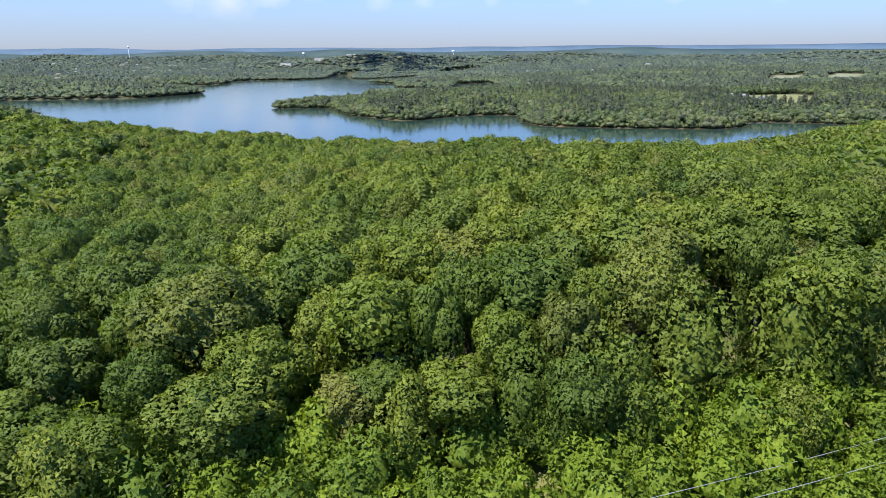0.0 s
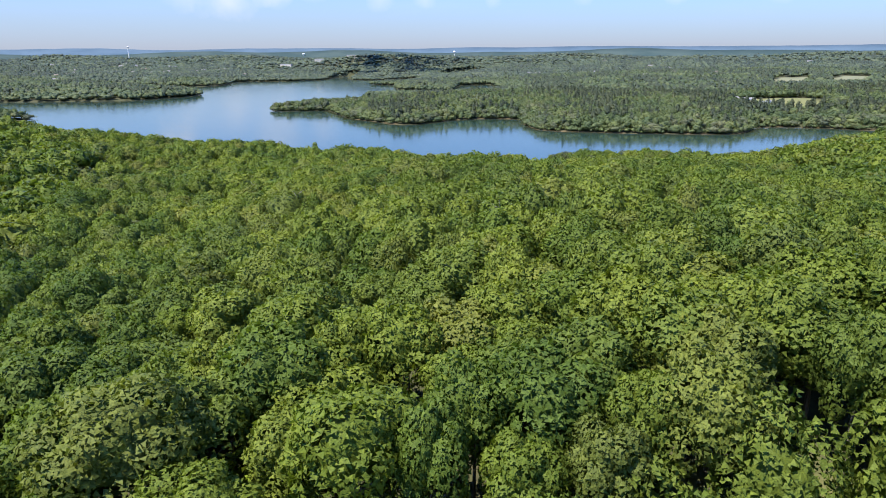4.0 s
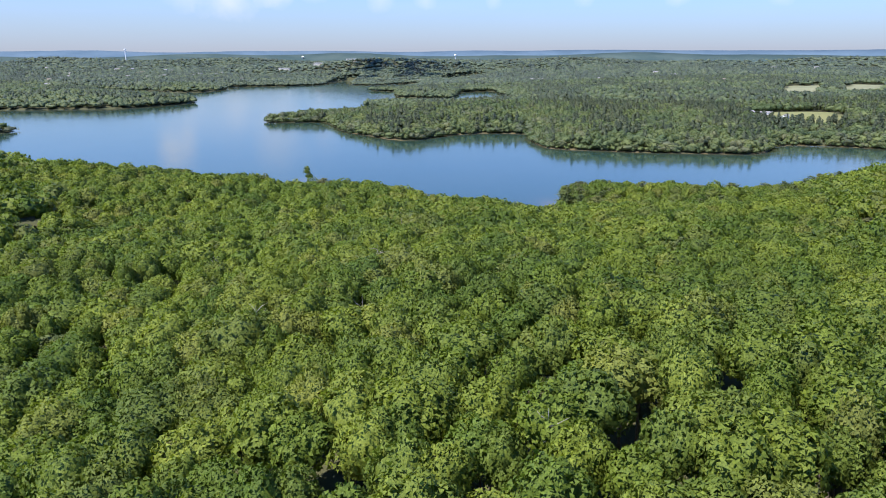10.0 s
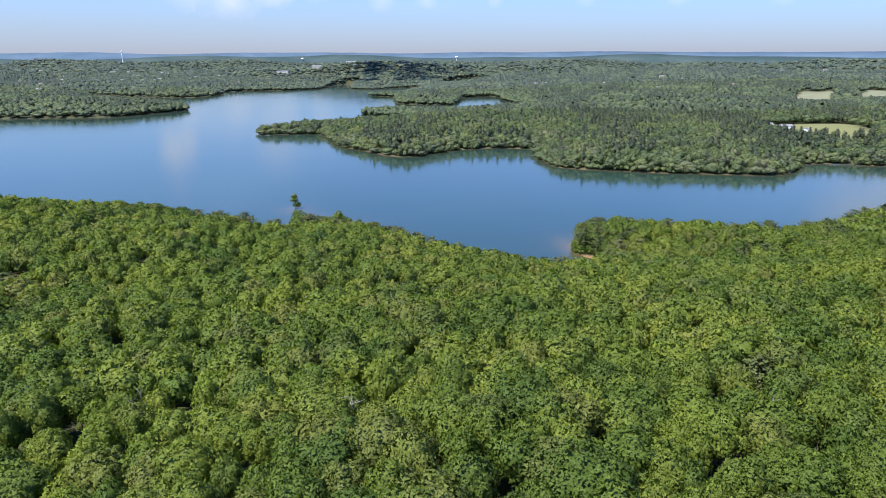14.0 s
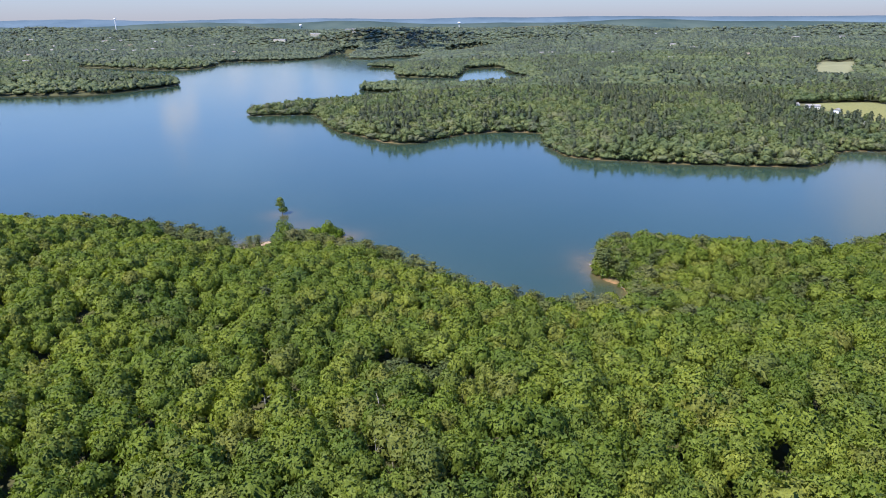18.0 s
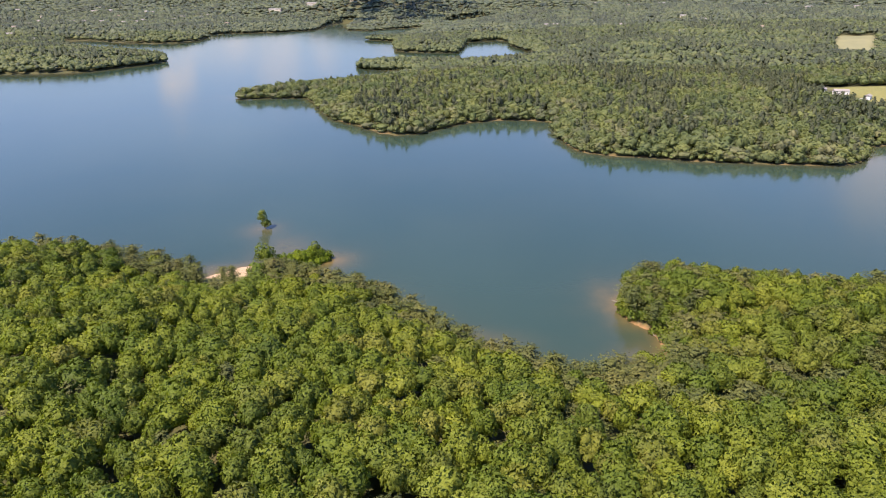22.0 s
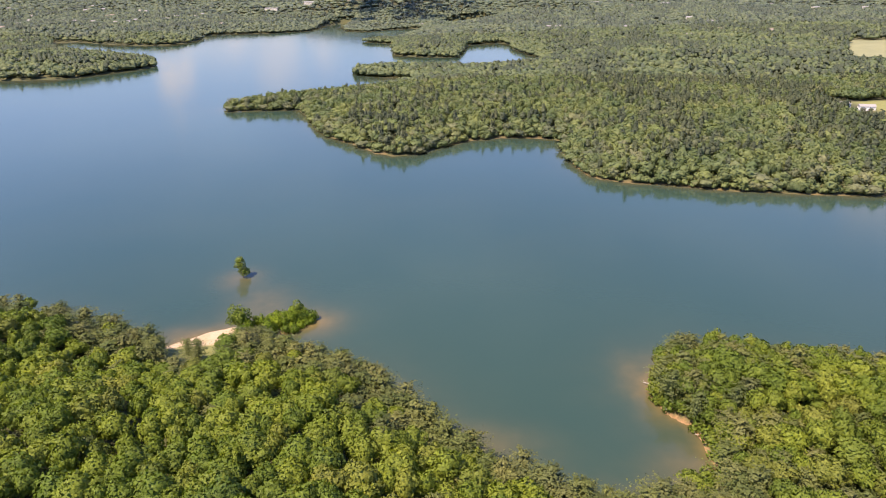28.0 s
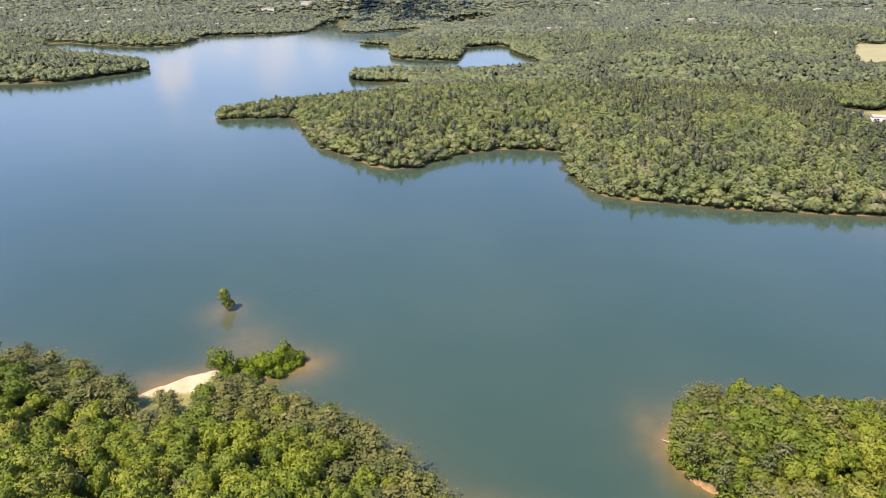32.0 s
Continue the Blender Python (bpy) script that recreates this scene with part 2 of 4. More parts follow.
# ---- the plan: shorelines, metres ----
NEAR_SHORE = [(-560, 640), (-420, 615), (-276, 593), (-209, 595), (-168, 580), (-140, 563), (-133, 566), (-117, 580), (-104, 587), (-96, 591),
              (-88, 595), (-79, 599), (-71, 592), (-76, 586), (-86, 575), (-88, 567), (-62, 550), (-36, 536), (-25, 526), (-14, 510), (-2, 495),
              (16, 482), (37, 470), (53, 465), (73, 474), (88, 484), (88, 497), (86, 510), (79, 518), (77, 530), (81, 543), (90, 556),
              (108, 560), (140, 552), (180, 541), (215, 540), (250, 560)]
EAST_ARM = [(290, 590), (330, 610), (380, 600), (460, 570), (620, 560), (800, 600), (900, 700), (800, 780), (640, 800), (500, 826), (440, 862),
            (413, 868), (380, 858), (369, 840), (347, 806), (326, 792)]
FAR_SHORE = [(279, 796), (249, 802), (217, 806), (173, 822), (140, 830), (117, 845), (109, 877), (105, 931), (113, 985), (92, 993), (58, 999),
             (18, 984), (-15, 951), (-33, 926), (-55, 921), (-72, 931), (-97, 966), (-130, 1003), (-149, 1042), (-173, 1115), (-193, 1160), (-241, 1157),
             (-278, 1149), (-292, 1172), (-270, 1200), (-230, 1232), (-180, 1268), (-120, 1300), (-80, 1350), (-40, 1430)]
INLETS = [(-88, 1466), (-160, 1481), (-174, 1522), (-165, 1580), (-100, 1622), (35, 1645), (142, 1660), (190, 1740), (146, 1948), (155, 2050), (125, 2110),
          (44, 2045), (30, 1900), (15, 1765), (-60, 1775), (-121, 1820), (-138, 2000), (-146, 2100), (-208, 2116), (-228, 2150), (-206, 2195), (-152, 2215), (-138, 2340),
          (-100, 2520), (-84, 2640), (-100, 2662), (-172, 2628), (-262, 2520), (-335, 2570), (-352, 2700), (-345, 2940), (-398, 2940)]
WEST_BANK = [(-445, 2844), (-449, 2553), (-534, 2464), (-664, 2443), (-729, 2362), (-691, 2250), (-685, 2150), (-698, 2088), (-771, 2059), (-912, 2119),
             (-1015, 2195), (-1045, 2150), (-960, 1990), (-860, 1875), (-750, 1815), (-655, 1742), (-590, 1690), (-562, 1620), (-567, 1590), (-594, 1552),
             (-643, 1456), (-724, 1437), (-830, 1420), (-960, 1410), (-940, 1260), (-800, 1150), (-690, 1080), (-605, 1030), (-625, 960), (-720, 850), (-700, 720)]
LAKE = np.array(NEAR_SHORE + EAST_ARM + FAR_SHORE + INLETS + WEST_BANK, float)
POND = np.array([(0, 2745), (60, 2775), (140, 2860), (190, 2930), (110, 2960), (20, 2900), (-30, 2800)], float)


def inside(poly, x, y):
    px, py = poly[:, 0], poly[:, 1]
    qx, qy = np.roll(px, -1), np.roll(py, -1)
    odd = np.zeros(x.shape, bool)
    for ax, ay, bx, by in zip(px, py, qx, qy):
        if ay != by:
            odd ^= ((ay > y) != (by > y)) & (x < (bx - ax) * (y - ay) / (by - ay) + ax)
    return odd


def edge_distance(poly, x, y):
    best = np.full(x.shape, 1e9)
    for (ax, ay), (bx, by) in zip(poly, np.roll(poly, -1, 0)):
        dx, dy = bx - ax, by - ay
        s = np.clip(((x - ax) * dx + (y - ay) * dy) / (dx * dx + dy * dy), 0, 1)
        np.minimum(best, (x - ax - s * dx) ** 2 + (y - ay - s * dy) ** 2, out=best)
    return np.sqrt(best)


def swell(x, y, size, seed):
    """Rolling unevenness from a few crossing waves, about -1 to 1."""
    rng = np.random.default_rng(seed)
    total = 0
    for k in range(6):
        a, p, s = rng.uniform(0, 6.28), rng.uniform(0, 6.28), size * rng.uniform(0.6, 1.5)
        total = total + np.sin((x * np.cos(a) + y * np.sin(a)) * 6.28 / s + p)
    return total / 3.5


def hump(x, y, cx, cy, rx, ry):
    return np.exp(-((x - cx) / rx) ** 2 - ((y - cy) / ry) ** 2)


def shore(x, y):
    """Metres from the waterline: positive on land, negative in the lake."""
    jag = 2.2 * swell(x, y, 23, 5) + 1.2 * swell(x, y, 9, 6)
    d = edge_distance(LAKE, x, y)
    d = np.where(inside(LAKE, x, y), -d, d)
    p = edge_distance(POND, x, y)
    d = np.minimum(d, np.where(inside(POND, x, y), -p, p))
    return d + jag * np.clip(np.abs(d) / 6, 0.25, 1)


def ground(x, y, d=None):
    x, y = np.asarray(x, float), np.asarray(y, float)
    d = shore(x, y) if d is None else d
    land = np.maximum(d, 0)
    near = 1 / (1 + np.exp(np.clip((y - 720 + 0.15 * np.abs(x)) / 25, -60, 60)))
    slope = 52 * (1 - np.exp(-land / 215)) + 9 * hump(x, y, 45, 95, 45, 50) - 9 * hump(x, y, -85, 165, 50, 80) - 11 * hump(x, y, -130, 340, 70, 120) - 7 * hump(x, y, 150, 310, 50, 60) - 7 * hump(x, y, -108, 520, 45, 26)
    slope += 5 * hump(x, y, 15, 200, 30, 60) + 5 * hump(x, y, -27, 62, 25, 30) + 15 * hump(x, y, -380, 520, 110, 90)
    slope -= 14 * hump(x, y, 0, 20, 300, 35)
    slope += 2.2 * hump(x, y, 20, 230, 120, 130) + 4 * hump(x, y, 60, 172, 32, 30) + 3.5 * hump(x, y, -12, 155, 22, 25) + 2.5 * hump(x, y, -60, 420, 80, 45)
    slope += 4 * hump(x, y, -140, 450, 25, 30) - 6 * hump(x, y, -250, 560, 45, 35)
    slope -= 6 * hump(x, y, 225, 487, 36, 32) + 5 * hump(x, y, 255, 522, 13, 24) + 3 * hump(x, y, 131, 518, 24, 20)
    slope -= 9 * hump(x, y, 175, 430, 65, 38) + 5 * hump(x, y, 140, 485, 60, 30) + 3 * hump(x, y, 225, 520, 45, 30)
    slope += 1.5 * swell(x, y, 90, 1) * np.clip(land / 40, 0, 1)
    slope = np.maximum(slope, 2.0 + 0.04 * land)
    reach = np.hypot(x, y - 150)
    rolling = (19 - 13 * hump(x, y, -200, 2450, 380, 380)) * (1 - np.exp(-land / 110)) + 9 * swell(x, y, 620, 2) * np.clip(land / 250, 0, 1)
    rolling += 6 * hump(x, y, 510, 1070, 90, 80) - 8 * hump(x, y, 0, 1560, 190, 90) - 7 * hump(x, y, 100, 1690, 130, 70)
    rolling += 48 * hump(x, y, -150, 3200, 420, 260) + 26 * hump(x, y, 1000, 2500, 420, 500) + 20 * hump(x, y, 560, 3000, 700, 300)
    ridge = np.clip((reach - 2600) / 1900, 0, 1)
    rolling += (70 + 9 * swell(x, y, 1500, 3)) * ridge ** 1.4
    rolling -= 140 * np.clip((reach - 4250) / 300, 0, 1)
    z = near * slope + (1 - near) * rolling
    z = np.where(land > 0, z * np.clip(land / 5, 0, 1) ** 0.7 + 0.25 * np.clip(land / 2, 0, 1), np.maximum(-0.13 * -d, -9))
    beach = hump(x, y, -112, 574, 24, 15)
    z = np.where(d > 0, z * (1 - 0.75 * beach) + 0.2 * beach, z)
    return np.where(np.hypot(x + 118.4, y - 644.7) < 3, 0.25 - 0.06 * np.hypot(x + 118.4, y - 644.7), z)


def steps(*runs):
    out = [runs[0][0]]
    for a, b, s in runs:
        n = max(1, round((b - a) / s))
        out += [a + (b - a) * (k + 1) / n for k in range(n)]
    return np.array(out)


def sheet(name, xs, ys, height, mat, values):
    gx, gy = np.meshgrid(xs, ys)
    co = np.stack([gx, gy, height], -1).reshape(-1, 3)
    nx, ny = len(xs), len(ys)
    idx = np.arange(nx * ny).reshape(ny, nx)
    quads = np.stack([idx[:-1, :-1], idx[:-1, 1:], idx[1:, 1:], idx[1:, :-1]], -1).reshape(-1, 4)
    me = bpy.data.meshes.new(name)
    me.vertices.add(len(co))
    me.vertices.foreach_set("co", co.ravel())
    me.loops.add(quads.size)
    me.loops.foreach_set("vertex_index", quads.ravel())
    me.polygons.add(len(quads))
    me.polygons.foreach_set("loop_start", np.arange(0, quads.size, 4))
    me.polygons.foreach_set("use_smooth", np.ones(len(quads), bool))
    for key, value in values.items():
        me.attributes.new(key, "FLOAT", "POINT").data.foreach_set("value", value.astype(np.float32).ravel())
    me.update()
    me.materials.append(mat)
    return new(name, me)


HOUSE_LAWN = np.array([(470, 1104), (535, 1108), (565, 1110), (545, 1000), (525, 965), (480, 945), (460, 975), (462, 1030)], float)
HAY_FIELD = np.array([(715, 1540), (790, 1560), (860, 1670), (960, 1840), (885, 1870), (800, 1720)], float)
BACK_FIELD = np.array([(890, 1620), (985, 1640), (1080, 1780), (1040, 1840), (960, 1740)], float)
CLEARING = np.array([(-95, -40), (95, -40), (95, 75), (-95, 75)], float)
BEACH = np.array([(-134, 563), (-126, 574), (-116, 582), (-107, 587), (-97, 592), (-97, 588), (-104, 580), (-108, 573), (-109, 567), (-119, 565.5), (-127, 563)], float)
GLADE = np.array([(-128, 538), (-103, 536), (-101, 552), (-96, 562), (-97, 575), (-104, 586), (-120, 577), (-136, 565)], float)

gxs = steps((-4800, -2000, 175), (-2000, -800, 50), (-800, -300, 16), (-300, -150, 6), (-150, -60, 2), (-60, 60, 5), (60, 112, 2), (112, 360, 6), (360, 1100, 16), (1100, 2000, 50), (2000, 4800, 175))
gys = steps((-1500, -100, 140), (-100, 20, 12), (20, 458, 6), (458, 606, 2), (606, 900, 7), (900, 1500, 13), (1500, 3000, 28), (3000, 4900, 80))
GX, GY = np.meshgrid(gxs, gys)
GD = shore(GX, GY)
mask = lambda poly, soft: np.clip(0.5 + np.where(inside(poly, GX, GY), 1, -1) * edge_distance(poly, GX, GY) / soft, 0, 1)
tagged(sheet("ground", gxs, gys, ground(GX, GY, GD), GROUND, {
    "clay": np.clip(1 - np.maximum(GD, 0) / 1.6, 0, 1) * np.where(GY > 760, np.where(GY > 1000, 0.0, 0.45), 1.0), "sand": mask(BEACH, 2.0) * (1 - 0.6 * np.clip(hump(GX, GY, -117, 576, 1.3, 3.0) + hump(GX, GY, -115, 571, 2.2, 1.6), 0, 1)),
    "grass": np.maximum(np.maximum(mask(HOUSE_LAWN, 8), mask(GLADE, 4)), 0.8 * mask(CLEARING, 10)), "hay": np.maximum(mask(HAY_FIELD, 12), mask(BACK_FIELD, 12))}),
    "wooded hills of brown leaf litter with sandy lake shore", "ground", kind="structure")

wxs = steps((-1250, -300, 50), (-300, -160, 10), (-160, -40, 2.5), (-40, 130, 3.5), (130, 400, 14), (400, 950, 60))
wys = steps((440, 680, 3.0), (680, 1200, 10), (1200, 3000, 90))
WX, WY = np.meshgrid(wxs, wys)
WD = -shore(WX, WY)
shoal = 0.5 * np.exp(-np.maximum(WD, 0) / 3.0) + 0.26 * np.exp(-np.maximum(WD, 0) / 11) + 0.36 * hump(WX, WY, -119, 642, 12, 14) + 0.42 * hump(WX, WY, -67, 590, 12, 13) + 0.3 * hump(WX, WY, -100, 613, 16, 18)
shoal += 0.26 * hump(WX, WY, 74, 543, 8, 18) + 0.3 * hump(WX, WY, 5, 500, 22, 10) + 0.3 * hump(WX, WY, -128, 578, 12, 8) + 0.25 * hump(WX, WY, 78, 487, 14, 12)
shoal *= np.where(WY > 760, 0.6, 1)
tagged(sheet("lake_water", wxs, wys, np.zeros(WX.shape), WATER, {"shoal": np.clip(shoal, 0, 0.95)}),
       "calm blue-green reservoir water with tan shoals", "water", kind="structure")


# ---- trees: shapes ----
def ico(sub):
    bm = bmesh.new()
    bmesh.ops.create_icosphere(bm, subdivisions=sub, radius=1)
    v = np.array([p.co for p in bm.verts])
    f = np.array([[p.index for p in q.verts] for q in bm.faces])
    bm.free()
    return v, f


ICO = {1: ico(1), 2: ico(2), 3: ico(3)}


def unit(v):
    return v / np.maximum(np.linalg.norm(v, axis=1, keepdims=True), 1e-9)


def blades(points, normals, size, rng, cup=0.25):
    """Leaf sprays: one ragged three-cornered blade at each point, facing along its normal."""
    n = len(points)
    side = unit(np.cross(normals, rng.normal(size=(n, 3))))
    other = np.cross(normals, side)
    ang = np.array([0, 2.094, 4.189]) + rng.uniform(-0.35, 0.35, (n, 3))
    r = size * rng.uniform(0.6, 1.35, (n, 1)) * rng.uniform(0.75, 1.25, (n, 3))
    ring = side[:, None] * (np.cos(ang) * r)[..., None] + other[:, None] * (np.sin(ang) * r)[..., None]
    ring[:, 0] -= normals * (cup * size)
    return (points[:, None] + ring).reshape(-1, 3), np.arange(3 * n).reshape(-1, 3)


def vertex_normals(v, f):
    n = np.zeros_like(v)
    face = np.cross(v[f[:, 1]] - v[f[:, 0]], v[f[:, 2]] - v[f[:, 0]])
    for k in range(3):
        np.add.at(n, f[:, k], face)
    return n / np.maximum(np.linalg.norm(n, axis=1, keepdims=True), 1e-9)


def merge(*pieces):
    """Joins shapes: (corners, faces) or (corners, faces, normals)."""
    vs, fs, ns, at = [], [], [], 0
    soft = any(len(p) > 2 for p in pieces)
    for p in pieces:
        vs.append(p[0])
        fs.append(p[1] + at)
        if soft:
            ns.append(p[2] if len(p) > 2 else vertex_normals(p[0], p[1]))
        at += len(p[0])
    out = np.concatenate(vs), np.concatenate(fs)
    return (*out, np.concatenate(ns)) if soft else out


def even_heads(count, low, rng):
    k = np.arange(count) + 0.5
    z = 1 - (1 - low) * k / count
    a = 2.39996 * k + rng.uniform(0, 6.28)
    ring = np.sqrt(np.maximum(1 - z * z, 0))
    return np.stack([ring * np.cos(a), ring * np.sin(a), z], 1)


def stick(a, b, ra, rb, sides=5):
    a, b = np.array(a, float), np.array(b, float)
    axis = (b - a) / np.linalg.norm(b - a)
    u = np.cross(axis, (0.31, 0.94, 0.1))
    u /= np.linalg.norm(u)
    w = np.cross(axis, u)
    ang = np.arange(sides) * 6.2832 / sides
    ring = np.cos(ang)[:, None] * u + np.sin(ang)[:, None] * w
    v = np.concatenate([a + ra * ring, b + rb * ring])
    k = np.arange(sides)
    j = (k + 1) % sides
    return v, np.concatenate([np.stack([k, j, j + sides], 1), np.stack([k, j + sides, k + sides], 1)])


def bent(points, radii, sides=6):
    return merge(*[stick(points[k], points[k + 1], radii[k], radii[k + 1], sides) for k in range(len(points) - 1)])


def lobed_crown(seed, mid, girth, up, down, lobes, leaves, size, hull_sub, low=-0.45, toss=0.6, form=0.72, core=0.74, plump=0.44):
    """A crown of rounded leafy heads round a body, with leaf sprays lying over them."""
    rng = np.random.default_rng(seed)
    heads = unit(even_heads(lobes, -0.6, rng) + rng.normal(size=(lobes, 3)) * 0.14)
    centres = np.concatenate([heads * rng.uniform(0.5, 0.68, (lobes, 1)), np.zeros((1, 3))])
    radii = np.append(plump * np.sqrt(13 / lobes) * rng.uniform(0.72, 1.25, lobes), 0.58)
    knobs = unit(even_heads(70, -0.8, rng) + rng.normal(size=(70, 3)) * 0.06)
    lift = rng.uniform(0.04, 0.13, 70)
    wide = girth * np.array((rng.uniform(0.88, 1.18), rng.uniform(0.88, 1.18)))

    def surface(u):
        along = u @ centres.T
        under = along ** 2 - (centres ** 2).sum(1) + radii ** 2
        reach = np.where(under > 0, along + np.sqrt(np.maximum(under, 0)), 0)
        which = reach.argmax(1)
        bulge = (np.clip(1 - ((u[:, None] - knobs[None]) ** 2).sum(2) / 0.06, 0, 1) * lift).max(1)
        p = u * (reach.max(1) * (1 + bulge))[:, None]
        stretch = np.concatenate([np.tile(wide, (len(u), 1)), np.where(u[:, 2:] > 0, up, down)], 1)
        return p * stretch, unit((p - centres[which]) / stretch)

    dirs, faces = ICO[hull_sub]
    hull, hull_n = surface(unit(dirs))
    u = unit(rng.normal(size=(leaves * 3, 3)))
    p, n = surface(u[u[:, 2] > low][:leaves])
    facing = unit(n + toss * rng.normal(size=n.shape) + (0, 0, 0.15))
    v, f = blades(p * rng.uniform(0.88, 1.04, (len(p), 1)), facing, size, rng)
    soft = np.repeat(unit(form * n + (1 - form) * facing), 3, axis=0)
    v, f, n = merge((hull * core, faces, hull_n), (v, f, soft))
    return v + np.array((0, 0, mid)), f, n


def broadleaf_crown(seed, leaves, size, hull_sub, girth=4.6, lobes=13, down=5.0, low=-0.2, **more):
    rng = np.random.default_rng(seed + 900)
    return lobed_crown(seed, 11.2, girth * rng.uniform(0.9, 1.1), rng.uniform(3.8, 5.2), down, lobes, leaves, size, hull_sub, low, **more)


def pine_crown(seed, tiers, spokes, tufts, size):
    """White pine: layers of upswept needle tufts on long level boughs round a shaded heart."""
    rng = np.random.default_rng(seed)
    pts, nrm, out = [], [], []
    for k in range(tiers):
        h = 4.0 + 12.3 * (k / (tiers - 1)) ** 0.9
        reach = (4.3 * (1 - (k / tiers) ** 3) + 1.3) * rng.uniform(0.6, 1.25)
        turn = rng.uniform(0, 6.28)
        for s in range(spokes):
            a = turn + 6.28 * s / spokes + rng.normal() * 0.25
            r1 = reach * rng.uniform(0.45, 1.3)
            lift = rng.normal() * 0.35
            for t in range(tufts):
                r = r1 * (0.25 + 0.75 * (t + rng.uniform()) / tufts)
                b = a + rng.normal() * 0.16
                pts.append((r * np.cos(b), r * np.sin(b), h + lift + 0.2 * r + rng.normal() * 0.15))
                nrm.append((0.5 * np.cos(a) + 0.6 * rng.normal(), 0.5 * np.sin(a) + 0.6 * rng.normal(), 0.9))
                out.append((0.75 * np.cos(b), 0.75 * np.sin(b), 0.75))
    for k in range(8):
        pts.append((0.5 * rng.normal(), 0.5 * rng.normal(), 16.2 + 0.1 * k))
        nrm.append((rng.normal(), rng.normal(), 0.6))
        out.append((0, 0, 1))
    dirs, faces = ICO[2]
    taper = np.clip(1.15 - 0.55 * (dirs[:, 2:] + 1) / 2, 0.4, 1.2)
    heart = np.array([0, 0, 9.4]) + dirs * np.concatenate([1.7 * taper, 1.7 * taper, np.full_like(taper, 5.2)], 1) * rng.uniform(0.7, 1.1, (len(dirs), 1))
    nrm, out = unit(np.array(nrm)), unit(np.array(out))
    v, f = blades(np.array(pts), nrm, size, rng, 0.35)
    return merge((heart, faces), (v, f, np.repeat(unit(0.6 * out + 0.4 * nrm), 3, axis=0)))


def far_crown(seed, leaves, size, wide, tall, core=0.86):
    """A far broadleaf tree: a few rounded heads with leafy sprays."""
    return lobed_crown(seed, 7.4 * tall, 3.9 * wide, 6.0 * tall, 6.0 * tall, 8, leaves, size, 1, -0.5, 0.5, 0.75, core, 0.46)


def spire_crown(seed, leaves, size, wide, tall):
    """A far pine: a ragged, narrowing column of boughs."""
    rng = np.random.default_rng(seed)
    dirs, faces = ICO[1]

    def place(a, s, rough):
        r = 3.1 * wide * np.maximum(1 - s, 0.04) ** 0.36 * rough
        return np.stack([r * np.cos(a), r * np.sin(a), (3.0 + 13.5 * s) * tall], 1)

    body = place(np.arctan2(dirs[:, 1], dirs[:, 0]), 0.5 + 0.5 * dirs[:, 2], rng.uniform(0.6, 1.0, len(dirs)))
    a, s = rng.uniform(0, 6.28, leaves), rng.uniform(0.0, 1.0, leaves) ** 0.8
    p = place(a, s, rng.uniform(0.75, 1.25, leaves))
    out = unit(np.stack([np.cos(a), np.sin(a), np.full(leaves, 0.55)], 1))
    facing = unit(out + 0.6 * rng.normal(size=p.shape))
    v, f = blades(p, facing, size, rng, 0.3)
    return merge((body, faces, unit(body - body.mean(0))), (v, f, np.repeat(unit(0.7 * out + 0.3 * facing), 3, axis=0)))


TRUNK = stick((0, 0, -1), (0, 0, 8), 0.28, 0.16, 5)
PINE_TRUNK = stick((0, 0, -1), (0, 0, 15), 0.26, 0.07, 5)


def fill(me, v, f, n=None, slots=None, tone=None):
    me.vertices.add(len(v))
    me.vertices.foreach_set("co", np.asarray(v, np.float32).ravel())
    me.loops.add(f.size)
    me.loops.foreach_set("vertex_index", f.astype(np.int32).ravel())
    me.polygons.add(len(f))
    me.polygons.foreach_set("loop_start", np.arange(0, f.size, 3, dtype=np.int32))
    me.polygons.foreach_set("use_smooth", np.ones(len(f), bool))
    if slots is not None:
        me.polygons.foreach_set("material_index", slots.astype(np.int32))
    if tone is not None:
        me.attributes.new("tone", "FLOAT", "POINT").data.foreach_set("value", tone.astype(np.float32))
    if n is not None:
        me.attributes.new("custom_normal", "FLOAT_VECTOR", "POINT").data.foreach_set("vector", np.asarray(n, np.float32).ravel())
    me.update()
    return me


